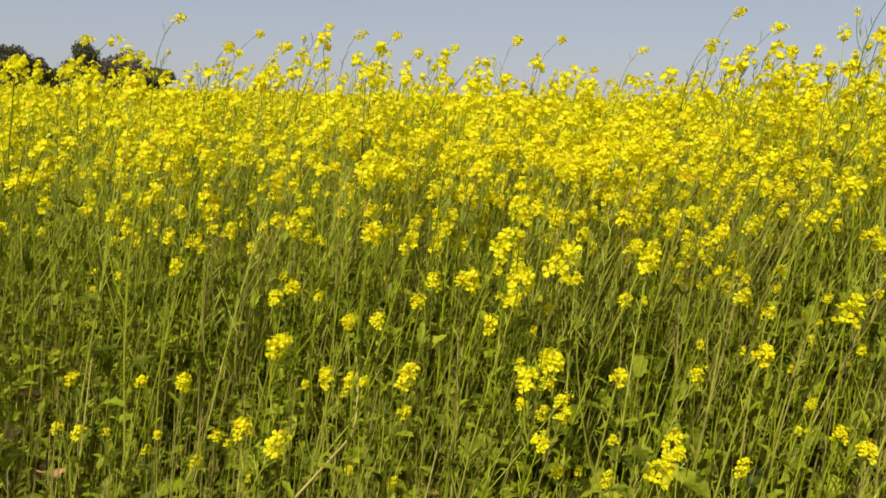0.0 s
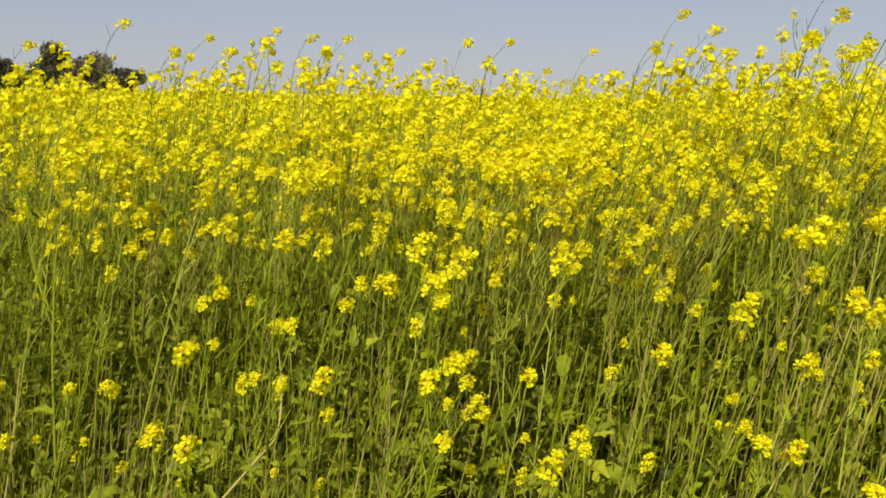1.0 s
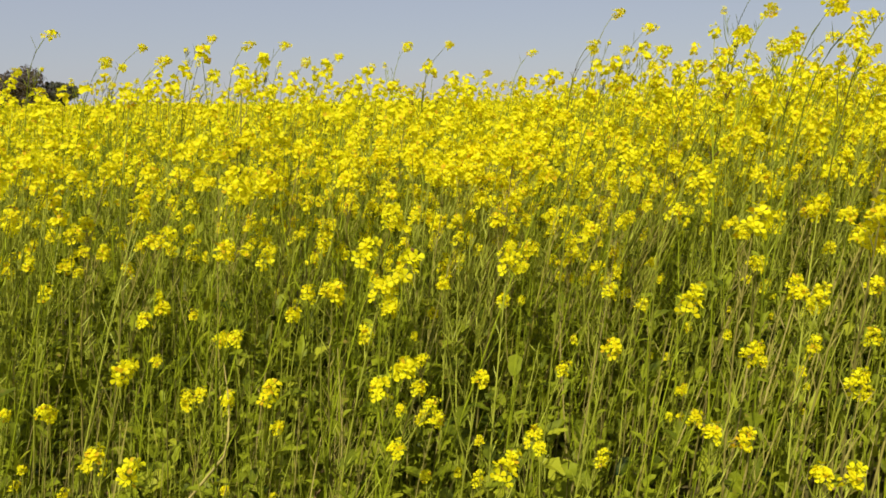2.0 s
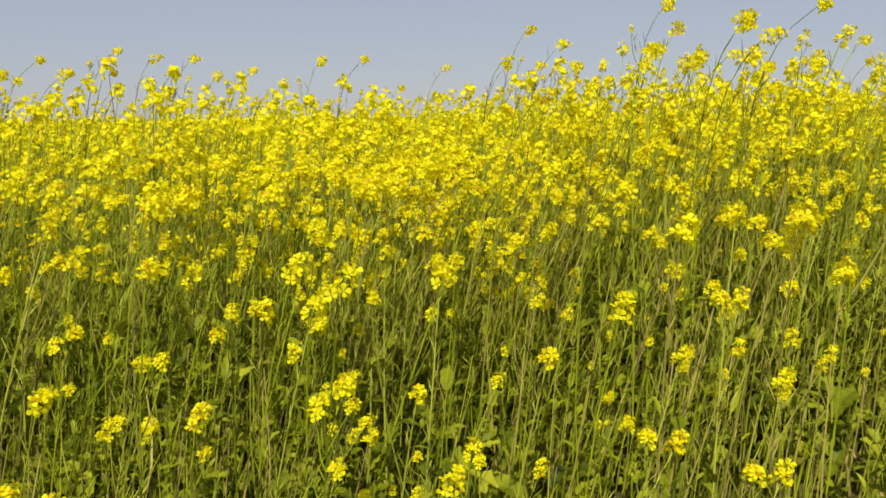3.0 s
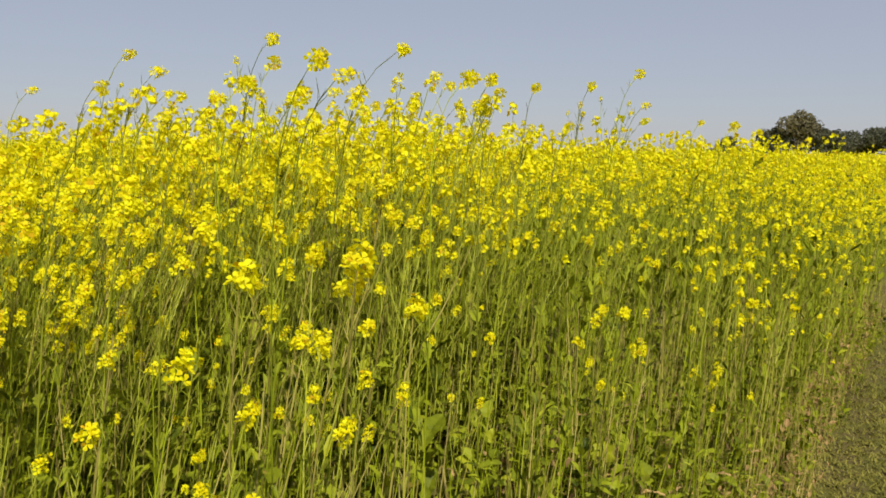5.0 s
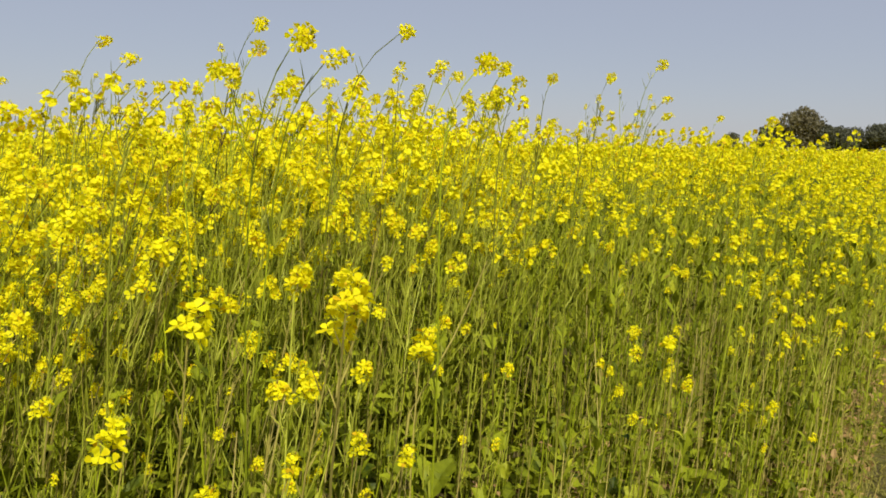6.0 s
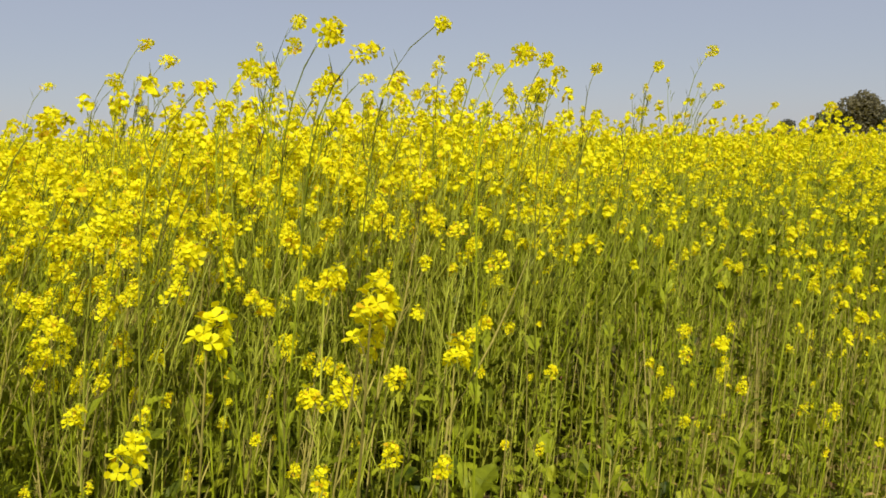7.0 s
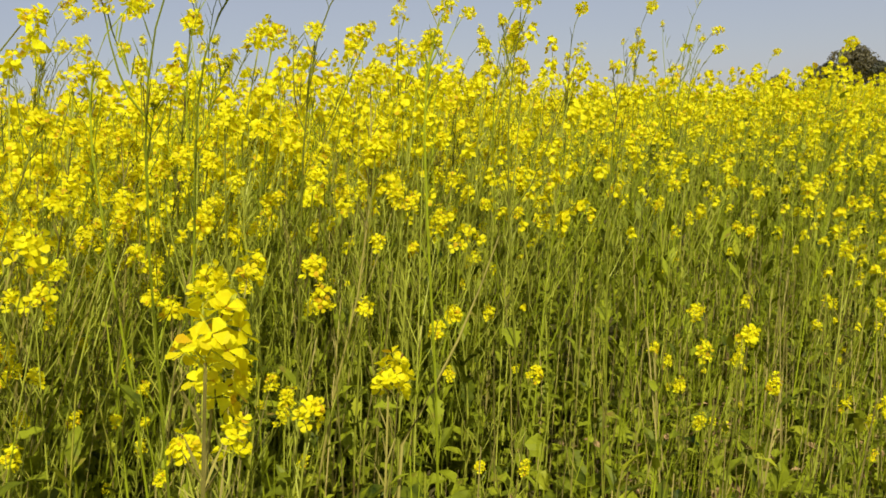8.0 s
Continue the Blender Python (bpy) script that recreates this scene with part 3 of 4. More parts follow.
# plants that stand above the rest here and there
lofty = lambda level: join([q for _, q in plant(g, 1.6, level, int(g.integers(0, 3)), True)[1]])
p, s = scatter(g, 150, 3.4, 7.5, -40, 74)
ok = s > 1.6
stuff("mustard_crop", "slender mustard plants standing above the crop", "mustard crop", [lofty(1) for k in range(10)], p[ok], g.uniform(0.93, 1.06, ok.sum()), g, 0.05, 0.6)
p, s = scatter(g, 420, 7.5, 17.0, -40, 74)
stuff("mustard_crop", "slender mustard plants standing above the crop further off", "mustard crop", [lofty(2) for k in range(10)], p, g.uniform(0.93, 1.10, len(p)), g, 0.05, 0.6)


def clump(g):
    """The flowering top of a few plants, for the distance."""
    out = []
    for k in range(9):
        q = np.array((g.uniform(-0.25, 0.25), g.uniform(-0.25, 0.25), g.uniform(1.05, 1.46)))
        out.append(turned(head(g, 3, 1.5), np.eye(3), q))
    return join(out)


p, s = scatter(g, 5000, 24.0, 110.0)
stuff("mustard_crop", "distant flowering mustard crop, yellow tops", "mustard crop", [clump(g) for k in range(5)], p, g.uniform(0.95, 1.12, len(p)), g)


def far_canopy():
    """The crop's closed top where single plants run together."""
    r = np.concatenate([np.geomspace(26, 120, 80), np.geomspace(124, 420, 10)])
    a = np.radians(np.linspace(-60, 70, 500))
    R, A = np.meshgrid(r, a, indexing="ij")
    X, Y = CENTRE[0] + np.sin(A) * R, CENTRE[1] + np.cos(A) * R
    Z = 1.20 + g.normal(0, 0.05, R.shape)
    Z[0] = 0.9
    i = np.arange(R.size).reshape(R.shape)
    f = np.stack([i[:-1, :-1], i[:-1, 1:], i[1:, 1:], i[1:, :-1]], -1).reshape(-1, 4)
    cx, cy = X[:-1, :-1].ravel(), Y[:-1, :-1].ravel()
    f = f[inside(cx, cy) > 0.6]
    tagged(new("mustard_crop", mesh_of("far_canopy", shape(np.stack([X, Y, Z], -1), f, 0), [CANOPY_M])), "distant yellow mustard field seen as one sheet", "mustard crop", kind="stuff")


far_canopy()

# ---- undergrowth ----
def green_stems(g):
    """Flowerless stems and narrow leaves that close the inside of the crop."""
    out = []
    for k in range(3):
        q = np.array((g.uniform(-0.08, 0.08), g.uniform(-0.08, 0.08), 0.35))
        top = q + np.array((g.normal(0.06, 0.05), g.normal(0, 0.05), g.uniform(0.45, 0.85)))
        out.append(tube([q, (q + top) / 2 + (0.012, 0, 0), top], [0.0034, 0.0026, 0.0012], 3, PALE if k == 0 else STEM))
        for i in range(4):
            c, a, L = q + (top - q) * g.uniform(0.15, 0.95), g.uniform(0, 6.28), g.uniform(0.06, 0.12)
            u, w = np.array((np.cos(a), np.sin(a), 1.1)) * 0.7, np.array((-np.sin(a), np.cos(a), 0.0))
            out.append(shape([c, c + (u * 0.55 + w * 0.16) * L, c + u * L, c + (u * 0.55 - w * 0.16) * L], [(0, 1, 2, 3)], LEAF))
    return join(out)


g = np.random.default_rng(51)
p, s = scatter(g, 1500, 3.0, 9.0, -36, 76)
ok = s > 0.7
p = p[ok]
stuff("undergrowth", "green stems and narrow leaves inside the crop", "undergrowth", [green_stems(g) for k in range(10)], p, g.uniform(0.75, 1.0, len(p)), g)
g = np.random.default_rng(31)
p, s = scatter(g, 1480, 0.7, 4.4, -42, 80)
clear = inside(p[:, 0], p[:, 1]) > margin(p[:, 0], p[:, 1]) + 0.10
p, s = p[clear], s[clear]
size = g.uniform(0.45, 1.0, len(p)) * np.clip(0.72 + s * 0.35, 0.7, 1.2) * (1 - 0.40 * np.clip((0.5 - p[:, 0]) / 0.6, 0, 1) * (s < 1.8))
keep = np.hypot(p[:, 0] - 1.0, p[:, 1] - 0.95) > 0.55
keep &= (p[:, 0] < 1.3) | (s > 1.5) | (g.uniform(0, 1, len(p)) < 0.38)
keep &= (np.hypot(p[:, 0] - 2.35, p[:, 1] - 2.4) > 0.45) | (g.uniform(0, 1, len(p)) < 0.4)
stuff("undergrowth", "thin green shoots between the mustard stems", "undergrowth", [shoot(g, 1.0) for k in range(14)], p[keep], size[keep], g, 0.10)
p, s = scatter(g, 520, 0.7, 4.6, -42, 80)
clear = (inside(p[:, 0], p[:, 1]) > margin(p[:, 0], p[:, 1]) + 0.12) & ((np.hypot(p[:, 0] - 2.35, p[:, 1] - 2.4) > 0.4) | (g.uniform(0, 1, len(p)) < 0.45))
p, s = p[clear], s[clear]
stuff("low_leaves", "broad green basal leaves under the mustard stems", "leaves", [rosette(g) for k in range(10)], p, g.uniform(0.7, 1.2, len(p)), g, 0.0, 3.1)
u = g.uniform(-2.6, 6.0, 600)
p = plan(u, 0.1 + 0.95 * g.uniform(0, 1, 600))
clear = (inside(p[:, 0], p[:, 1]) > margin(p[:, 0], p[:, 1]) + 0.05) & (np.hypot(p[:, 0] - 1.0, p[:, 1] - 0.95) > 0.55)
clear &= (p[:, 0] < 1.8) | (g.uniform(0, 1, 600) < 0.7)
p = p[clear]
stuff("low_leaves", "rounded green basal leaves in the sun along the crop edge", "leaves", [rosette(g, True) for k in range(12)], p, g.uniform(0.6, 1.2, len(p)), g, 0.0, 3.1)


k = 160
p = np.stack([g.uniform(-1.7, 0.1, k), g.uniform(1.5, 3.4, k)], -1)
stuff("undergrowth", "thin leafy green shoots in the crop", "undergrowth", [shoot(g, 1.0) for k in range(8)], p, g.uniform(0.45, 0.85, len(p)), g, 0.10)
k = 330
p = plan(2.9 + 6.5 * g.uniform(0, 1, k) ** 1.3, 0.03 + 0.85 * g.uniform(0, 1, k))
p = p[inside(p[:, 0], p[:, 1]) > margin(p[:, 0], p[:, 1]) + 0.03]
p = p[(inside(p[:, 0], p[:, 1]) > 0.55) | (g.uniform(0, 1, len(p)) < 0.6)]
size = g.uniform(0.35, 0.85, len(p)) * (0.6 + 0.5 * np.clip(inside(p[:, 0], p[:, 1]) / 0.6, 0, 1))
stuff("undergrowth", "leafy green shoots along the crop edge beside the path", "undergrowth", [shoot(g, 1.0) for k in range(10)], p, size, g, 0.10)
g = np.random.default_rng(53)


def upright_stem(g, m):
    """A long bare stem that has dropped its lower leaves: a few narrow ones and pods near its top."""
    t = np.linspace(0, 1, 5)
    main = np.stack([g.uniform(-0.03, 0.10) * t**1.5 + g.normal(0, 0.006) * np.sin(t * 7), g.normal(0, 0.03) * t + g.normal(0, 0.006) * np.sin(t * 6), t], 1)
    out = [tube(main, np.linspace(0.0042, 0.0014, 5) * g.uniform(0.75, 1.1), 3, m)]
    along = lambda f: np.array([np.interp(f, t, main[:, i]) for i in range(3)])
    for k in range(4):
        L, rise = g.uniform(0.035, 0.075), g.uniform(0.6, 1.25)
        ry = np.array(((np.cos(rise), 0, -np.sin(rise)), (0, 1, 0), (np.sin(rise), 0, np.cos(rise))))
        out.append(turned(leaf(g, L, L * g.uniform(0.2, 0.35), 1), rot_z(k * 2.4 + g.uniform(0, 1)) @ ry, along(g.uniform(0.4, 0.95))))
    for k in range(6):
        out.append(pod(along(g.uniform(0.6, 1.0)), unit((g.normal(0.1, 0.4), g.normal(0, 0.4), 1.0)), g.uniform(0.03, 0.06), 1, m))
    return join(out)


kinds = [upright_stem(g, (STEM, TAN, PALE, STEM, STRAW)[k % 5]) for k in range(15)]
k = 560
p = plan(1.5 + 6.0 * g.uniform(0, 1, k) ** 1.15, 0.10 + 1.5 * g.uniform(0, 1, k))
ok = (inside(p[:, 0], p[:, 1]) > margin(p[:, 0], p[:, 1]) + 0.02) & (np.hypot(p[:, 0] - 0.9, p[:, 1] - 0.9) > 1.3)
p, size = p[ok], (g.uniform(0.55, 0.9, k) + 0.12 * np.clip(inside(p[:, 0], p[:, 1]), 0, 1.5))[ok]
stuff("upright_stems", "long bare olive and tan mustard stems at the crop edge", "undergrowth", kinds, p, size, g, 0.07, 1.5)
k = 260
p = np.stack([g.uniform(-1.6, 0.4, k), g.uniform(1.75, 3.3, k)], -1)
p = p[inside(p[:, 0], p[:, 1]) > margin(p[:, 0], p[:, 1]) + 0.05]
stuff("upright_stems", "long bare pale mustard stems at the trodden crop edge", "undergrowth", kinds, p, g.uniform(0.55, 0.9, len(p)), g, 0.08, 1.5)
g = np.random.default_rng(37)


k = 150
p = plan(g.uniform(2.8, 8.5, k), g.uniform(-0.08, 0.30, k))
stuff("low_leaves", "small green weeds along the edge of the path", "leaves", [rosette(g, True) for k in range(6)], p, g.uniform(0.28, 0.6, len(p)), g, 0.0, 3.1)


# ---- path side: short grass, straw stubble and fallen leaves ----
def blades(g):
    out = []
    for k in range(7):
        a, L = g.uniform(0, 6.28), g.uniform(0.010, 0.030)
        q = np.array((g.uniform(-0.05, 0.05), g.uniform(-0.05, 0.05), 0))
        d = np.array((np.cos(a), np.sin(a), 0))
        w = np.array((-np.sin(a), np.cos(a), 0)) * 0.0030
        lay = g.uniform(0.7, 2.2)
        out.append(shape([q - w, q + w, q + d * L * 0.5 * lay + w * 0.8 + (0, 0, L * 0.6), q + d * L * 0.5 * lay - w * 0.8 + (0, 0, L * 0.6), q + d * L * lay + (0, 0, L * 0.7)],
                         [(0, 1, 2, 3), (3, 2, 4, -1)], GRASS))
    return join(out)


u = np.concatenate([g.normal(5.2, 1.8, 3000), g.uniform(-9, 12, 1300)])
s = 0.06 - np.concatenate([np.abs(g.normal(0, 0.8, 3000)), 5 * g.uniform(0, 1, 1300) ** 1.4])
p = plan(u, s)
stuff("grass", "short trodden grass beside the crop", "grass", [blades(g) for k in range(10)], p, g.uniform(0.6, 1.3, len(p)), g, 0, 3.1)


def straw(g):
    out, q = [], np.zeros(3)
    H = g.uniform(0.12, 0.34)
    d = np.array((g.normal(0.08, 0.12), g.normal(0, 0.12), 1.0))
    out.append(tube([q, q + d * H * 0.55, q + d * H + np.array((g.normal(0, 0.03), g.normal(0, 0.03), 0))], [0.0026, 0.0022, 0.0012], 3, STRAW))
    for k in range(int(g.integers(0, 3))):
        L = g.uniform(0.025, 0.06)
        out.append(turned(leaf(g, L, L * 0.5, 1, DRY), rot_z(g.uniform(0, 6)), q + d * H * g.uniform(0.1, 0.8)))
    return join(out)


u, s = g.uniform(2.4, 9.0, 560), np.abs(g.normal(0, 0.33, 560)) - 0.03
p = plan(u, s)
stuff("dry_stubble", "pale dry stalks and withered leaves along the crop edge", "stubble", [straw(g) for k in range(12)], p, g.uniform(0.7, 1.3, len(p)), g, 0.08, 1.5)


def withered(g, r=0.0040, m=STRAW, dry=4):
    """An upright shoot drying off: tan stem, a few brown and olive leaves."""
    t = np.linspace(0, 1, 4)
    main = np.stack([g.uniform(-0.05, 0.16) * t**1.6, g.normal(0, 0.05) * t, t], 1)
    out = [tube(main, np.linspace(r, 0.0014, 4), 3, m)]
    for k in range(dry + 3):
        f = g.uniform(0.05, 0.95)
        q = main[0] + (main[-1] - main[0]) * f
        if k < dry:
            L = g.uniform(0.035, 0.075) * (1.0 if dry < 7 else 1.5)
            drop = g.uniform(-1.3, 0.4)
            ry = np.array(((np.cos(drop), 0, -np.sin(drop)), (0, 1, 0), (np.sin(drop), 0, np.cos(drop))))
            out.append(turned(leaf(g, L, L * g.uniform(0.3, 0.55), 1, DRY if f < 0.5 or dry > 4 else LEAF), rot_z(k * 2.4 + g.uniform(0, 1)) @ ry, q))
        else:
            out.append(pod(q, unit((g.normal(0.1, 0.5), g.normal(0, 0.5), 1.0)), g.uniform(0.03, 0.06), 1))
    return join(out)


u, s = 2.2 + 7.0 * g.uniform(0, 1, 850) ** 1.2, 0.95 * g.uniform(0, 1, 850) ** 1.3 - 0.06
p = plan(u, s)
ok = s > margin(p[:, 0], p[:, 1]) - 0.12
stuff("withered_shoots", "tan and olive shoots drying off along the crop edge", "undergrowth", [withered(g, 0.0034, (STRAW, TAN, STEM)[k % 3]) for k in range(15)], p[ok], g.uniform(0.25, 0.75, ok.sum()) * (0.75 + 0.35 * np.clip(s[ok] / 0.5, 0, 1)), g, 0.10, 1.5)
k = 480
p = plan(g.uniform(2.3, 7.5, k), 0.05 + 1.1 * g.uniform(0, 1, k))
p = p[inside(p[:, 0], p[:, 1]) > margin(p[:, 0], p[:, 1])]
stuff("withered_shoots", "upright tan stalks with few leaves among the green stems", "undergrowth", [withered(g, 0.0030, (STRAW, TAN, STEM)[k % 3]) for k in range(12)], p, g.uniform(0.4, 0.95, len(p)), g, 0.08, 1.5)
k = 430
p = plan(2.7 + 5.0 * g.uniform(0, 1, k) ** 1.3, 0.95 * g.uniform(0, 1, k) - 0.04)
p = p[inside(p[:, 0], p[:, 1]) > margin(p[:, 0], p[:, 1]) - 0.12]
stuff("withered_shoots", "short withered shoots with curled brown leaves beside the path", "undergrowth", [withered(g, 0.0034, (STRAW, TAN, STEM, TAN)[k % 4], 7) for k in range(12)], p, g.uniform(0.22, 0.5, len(p)), g, 0.06, 1.5)
k = 520
p = np.stack([g.uniform(-1.5, 0.35, k), g.uniform(1.6, 3.2, k)], -1)
p = p[inside(p[:, 0], p[:, 1]) > margin(p[:, 0], p[:, 1]) + 0.05]
stuff("withered_shoots", "pale tan and green shoots at the trodden crop edge", "undergrowth", [withered(g, 0.0030, (STRAW, PALE, PALE, TAN)[k % 4]) for k in range(12)], p, g.uniform(0.4, 0.78, len(p)), g, 0.10, 1.5)
u = np.concatenate([g.uniform(-3.5, 8.0, 800), g.uniform(2.2, 7.0, 300), g.uniform(2.3, 5.5, 800)])
s = np.concatenate([0.1 + np.abs(g.normal(0.3, 0.7, 800)), 0.03 + np.abs(g.normal(0.05, 0.2, 300)), 0.06 + 1.0 * g.uniform(0, 1, 800)])
p = plan(u, s)
stuff("leaf_litter", "curled brown leaves lying on the soil", "dry leaves", [turned(leaf(g, 0.06, 0.034, 1, RED if k < 2 else DRY), np.eye(3), (-0.03, 0, 0.015)) for k in range(8)], p, np.where(np.arange(len(p)) < 1100, g.uniform(0.6, 1.6, len(p)), g.uniform(0.9, 2.3, len(p))), g, 0, 3.1)


def fallen_leaf(x, y, a, size):
    ob = new("fallen_leaf", mesh_of("fallen_leaf", leaf(g, size, size * 0.65, 0, RED)))
    ob.matrix_basis = pose(x, y, float(ground_z(x, y)) + 0.02, 8, -25, a)
    return tagged(ob, "curled reddish-brown dead leaf on the soil", "dead leaf", "reddish dead leaves")


for x, y, a, size in ((2.84, 2.74, 20, 0.09), (3.66, 2.25, 130, 0.07), (-1.21, 3.22, -40, 0.11)):
    fallen_leaf(x, y, a, size)


def withered_plant(x, y, h, a):
    """A young plant dried off: a tan stem with large curled leaves hanging on it."""
    root = new("withered_plant")
    root.matrix_basis = pose(x, y, float(ground_z(x, y)), 0, 4, a)
    tagged(root, "withered young plant with curled pinkish-brown leaves", "withered plant", "withered plants")
    stem = tube([(0, 0, 0), (0.01, 0, h * 0.5), (0.03, 0.01, h)], [0.004, 0.003, 0.0015], 5, STRAW)
    new("stem", mesh_of("stem", stem)).parent = root
    for k in range(4):
        L = g.uniform(0.06, 0.092)
        drop = g.uniform(-0.9, 0.3)
        ry = np.array(((np.cos(drop), 0, -np.sin(drop)), (0, 1, 0), (np.sin(drop), 0, np.cos(drop))))
        s = turned(leaf(g, L, L * g.uniform(0.5, 0.8), 0, RED if k % 2 else DRY), rot_z(k * 1.6 + 0.4) @ ry, np.array((0.015, 0, h * (0.5 + 0.16 * k))))
        new("leaf", mesh_of("leaf", s)).parent = root


for x, y, h, a in ((-0.74, 2.36, 0.50, 10), (-0.98, 2.68, 0.56, 80), (-0.80, 2.25, 0.42, 160), (2.59, 2.50, 0.20, 20)):
    withered_plant(x, y, h, a)


def broad_leaved_weed(x, y, h, a, leaves, wide):
    """A juicy weed between the stems: a thick pale stalk with large wavy leaves up it."""
    root = new("broad_leaved_weed")
    root.matrix_basis = pose(x, y, float(ground_z(x, y)), 0, 3, a)
    tagged(root, "broad-leaved green weed with a thick pale stalk among the mustard", "weed", "weeds at the crop edge")
    t = np.linspace(0, 1, 6)
    path = np.stack([0.04 * h * np.sin(t * 3), 0.02 * h * np.cos(t * 4), h * t], 1)
    new("stem", mesh_of("stem", tube(path, np.linspace(0.0065, 0.0025, 6), 7, PALE), smooth=True)).parent = root
    for k in range(leaves):
        f = 0.55 + 0.45 * (k + 0.5) / leaves
        L = g.uniform(0.11, 0.16) * (1.1 - 0.25 * f)
        rise = g.uniform(0.5, 1.15)
        ry = np.array(((np.cos(rise), 0, -np.sin(rise)), (0, 1, 0), (np.sin(rise), 0, np.cos(rise))))
        q = np.array([np.interp(f, t, path[:, i]) for i in range(3)])
        new("leaf", mesh_of("leaf", turned(leaf(g, L, L * wide * g.uniform(0.85, 1.15), 0), rot_z(k * 2.1 - 1.4) @ ry, q))).parent = root


for x, y, h, a, leaves, wide in ((1.86, 2.27, 0.74, -20, 6, 0.5), (2.46, 3.00, 0.80, 10, 5, 0.34), (0.82, 2.05, 0.5, 30, 5, 0.42),
                                 (1.34, 2.22, 0.48, 0, 5, 0.42), (2.62, 2.62, 0.42, 40, 5, 0.42), (0.12, 2.18, 0.42, 80, 4, 0.42)):
    broad_leaved_weed(x, y, h, a, leaves, wide)


def dead_stalk(base, knee, tip, label, m=STRAW, thick=0.0034):
    """A broken pale stalk: straight to its knee, then bent over."""
    a, k, c = (np.array(v, float) for v in (base, knee, tip))
    t = np.linspace(0, 1, 5)[:, None]
    sag = np.array((0.01, 0.0, -0.012)) * np.sin(np.pi * t)
    pts = np.concatenate([a + (k - a) * t + sag, (k + (c - k) * t + sag)[1:]])
    ob = new("dead_stalk", mesh_of("dead_stalk", tube(pts, thick * np.interp(np.arange(len(pts)), (0, 4, 8), (1.0, 0.95 if thick < 0.004 else 1.5, 0.4)), 6, m), smooth=True))
    return tagged(ob, label, "dead stalk", "dead stalks")


dead_stalk((-0.58, 1.92, 0), (0.15, 2.04, 0.76), (0.15, 2.10, 0.95), "pale dead stalk leaning among the green stems")
dead_stalk((1.62, 2.16, 0), (1.80, 2.19, 0.91), (2.06, 2.235, 1.23), "brown dead branch slanting across the green stems", TAN)
dead_stalk((2.27, 2.54, 0), (2.215, 2.56, 0.415), (2.12, 2.56, 0.34), "short tan dead stalk bent over at its top", STRAW, 0.0045)
dead_stalk((2.30, 2.76, 0), (2.22, 2.74, 0.10), (2.10, 2.72, 0.08), "short pale dead stalk bent over near the soil")


# ---- the field goes on beside and behind the walk ----
beside = np.random.default_rng(61)
p, s = scatter(beside, 1700, 2.6, 9.0, -108, -36)
ok = p[:, 0] < -0.62 * p[:, 1] - 0.4
p, s = p[ok], s[ok]
stuff("mustard_crop", CROP, "mustard crop", [join([q for _, q in plant(beside, 1.3, 2, 5)[1]]) for k in range(8)], p, crop_height(s, beside, p[:, 0]) / 1.3, beside)
p, s = scatter(beside, 900, 2.4, 8.0, -108, -36)
p = p[p[:, 0] < -0.62 * p[:, 1] - 0.4]
stuff("undergrowth", "green stems and narrow leaves inside the crop", "undergrowth", [green_stems(beside) for k in range(8)], p, beside.uniform(0.7, 1.0, len(p)), beside)
p = plan(beside.uniform(-5, 8, 2600), -0.15 - 3.8 * beside.uniform(0, 1, 2600))
stuff("grass", "short trodden grass beside the crop", "grass", [blades(beside) for k in range(10)], p, beside.uniform(0.7, 1.5, len(p)), beside, 0, 3.1)


# ---- far trees ----
g = np.random.default_rng(43)


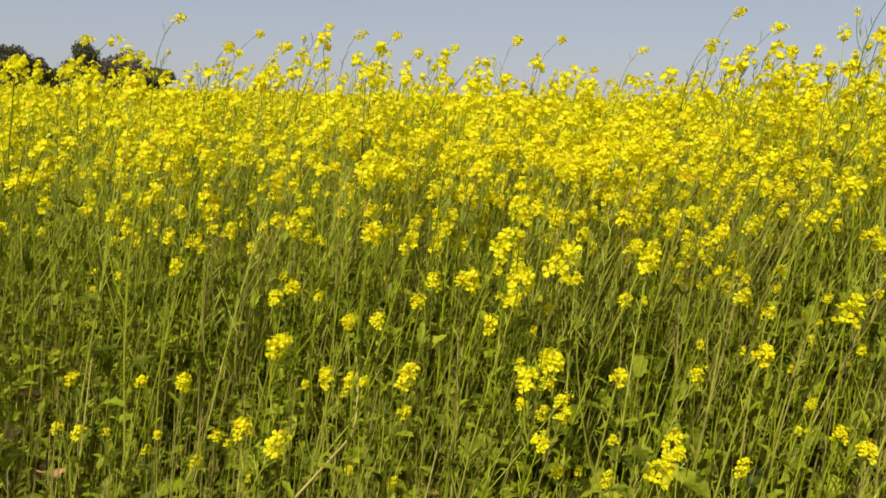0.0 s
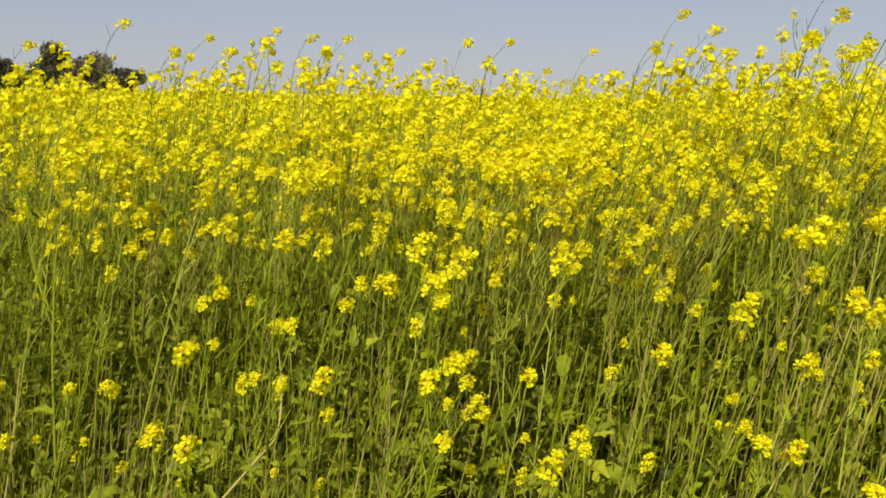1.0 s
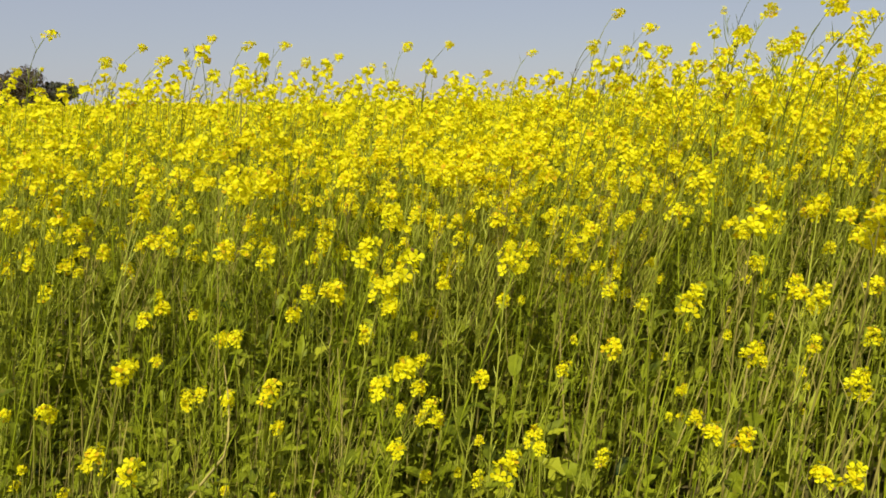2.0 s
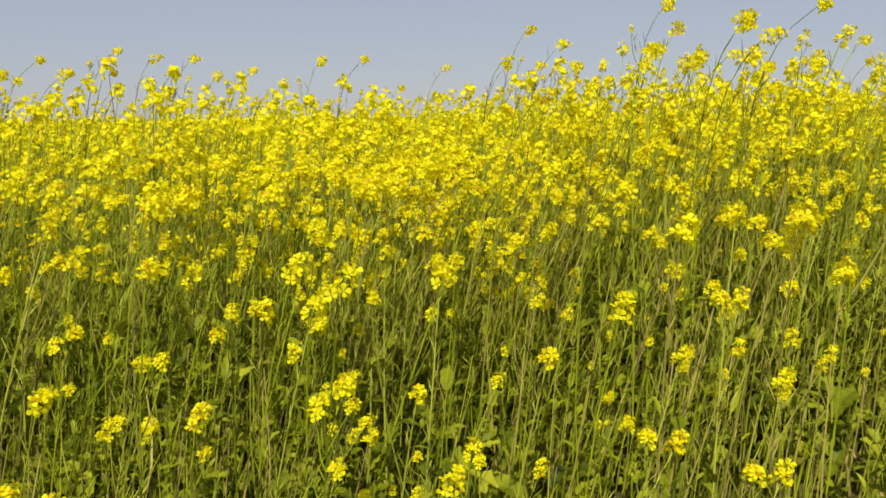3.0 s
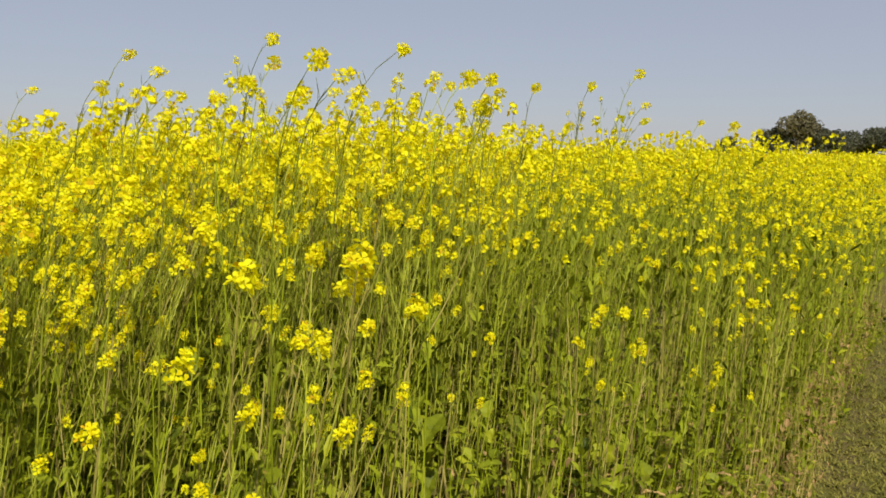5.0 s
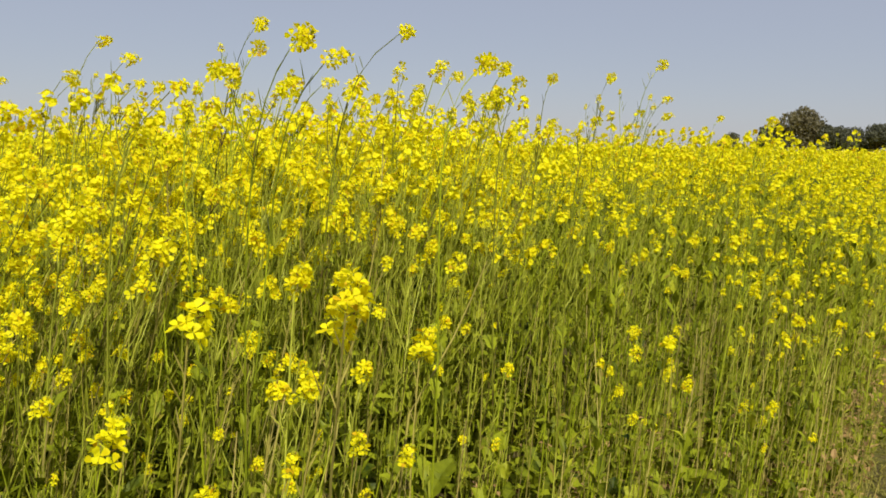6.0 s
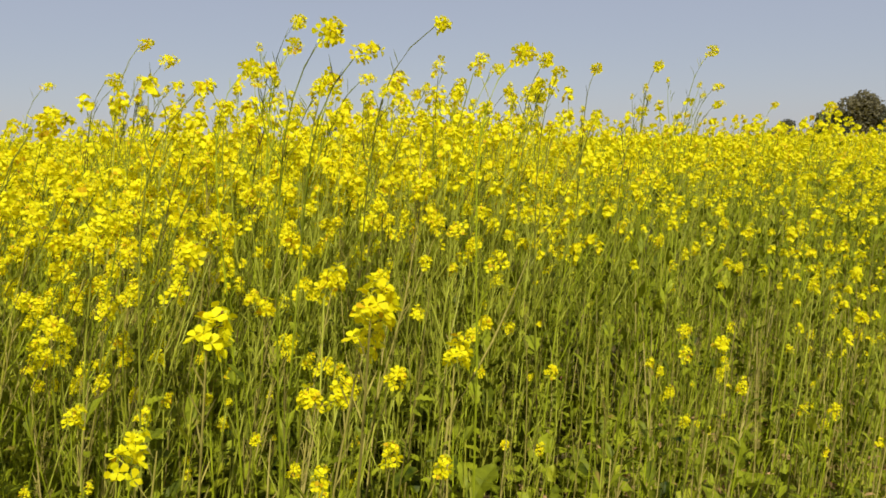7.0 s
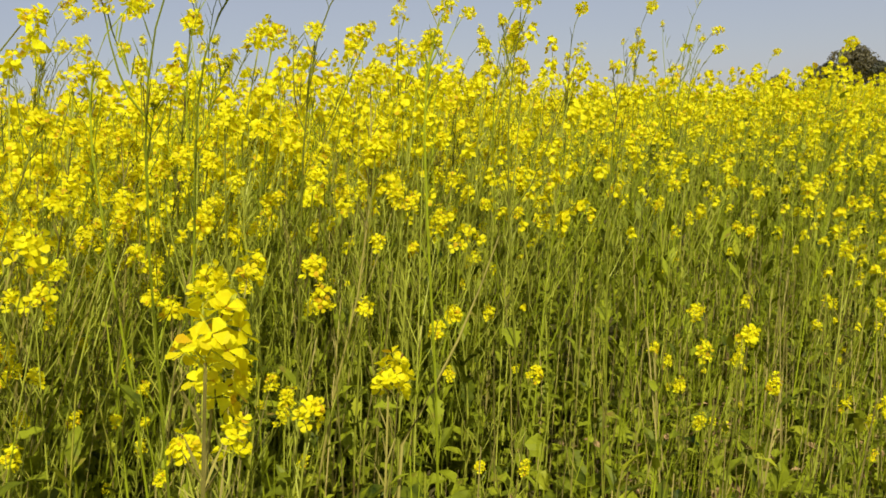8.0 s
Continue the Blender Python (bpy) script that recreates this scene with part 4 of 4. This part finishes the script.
def tree(x, y, h, w, mat, g, lobes=17, label=""):
    root = new("tree")
    root.matrix_basis = pose(x, y, 0)
    tagged(root, label or "dark green broad-crowned tree beyond the field", "tree", "trees beyond the field")
    t = np.linspace(0, 1, 6)
    limbs = [tube(np.stack([0.15 * np.sin(t * 4), 0.1 * np.cos(t * 3), h * 0.6 * t], 1), np.linspace(0.3, 0.12, 6), 8, 0)]
    clumps = []
    for i in range(lobes):
        a = i * 2.4 + g.uniform(0, 1)
        r = w * 0.5 * g.uniform(0.1, 0.85)
        c = np.array((np.cos(a) * r, np.sin(a) * r, h * (0.16 + g.uniform(0.1, 0.68) * (1 - 0.5 * r / w))))
        rad = np.array((w * 0.19, w * 0.19, h * 0.15)) * g.uniform(0.7, 1.25)
        limbs.append(tube([(0, 0, h * 0.3), c * (0.5, 0.5, 0.75), c], [0.13, 0.08, 0.03], 5, 0))
        k = 420
        d = g.normal(0, 1, (k, 3))
        d /= np.linalg.norm(d, axis=1)[:, None]
        p = c + d * rad * (g.uniform(0.55, 1.08, (k, 1)))
        b = g.normal(0, 1, (k, 3)); b /= np.linalg.norm(b, axis=1)[:, None]
        e = np.cross(b, g.normal(0, 1, (k, 3))); e /= np.linalg.norm(e, axis=1)[:, None]
        sz = g.uniform(0.10, 0.23, (k, 1))
        v = np.stack([p - b * sz, p - e * sz * 0.6, p + b * sz, p + e * sz * 0.6], 1).reshape(-1, 3)
        clumps.append(shape(v, np.arange(4 * k).reshape(k, 4), 0))
    for name, s, m in [("trunk", limbs[0], BARK_M), *(("limb", limb, BARK_M) for limb in limbs[1:]), ("crown", join(clumps), mat)]:
        ob = new(name, mesh_of(name, s, [m]))
        ob.parent = root
    return root


def far(az, d):
    return math.sin(radians(az)) * d, math.cos(radians(az)) * d


for az, d, h, w, mat in ((-31.0, 108, 7.6, 9, CROWN_M), (-28.7, 106, 7.1, 7, CROWN_M), (-27.0, 108, 5.6, 4.6, CROWN_M), (-24.3, 110, 7.6, 5.4, CROWN_M),
                         (-22.1, 108, 7.0, 7, BARE_M), (-20.0, 110, 4.9, 5, CROWN_M), (60.0, 118, 5.6, 5, CROWN_M), (61.8, 118, 7.7, 6.8, OLIVE_M),
                         (63.6, 118, 5.6, 6, CROWN_M), (66.0, 120, 6.0, 8, CROWN_M), (69.0, 118, 6.4, 8, CROWN_M), (72.0, 118, 6.4, 8, CROWN_M), (57.2, 118, 4.1, 5, CROWN_M)):
    tree(*far(az, d), h, w, mat, g)
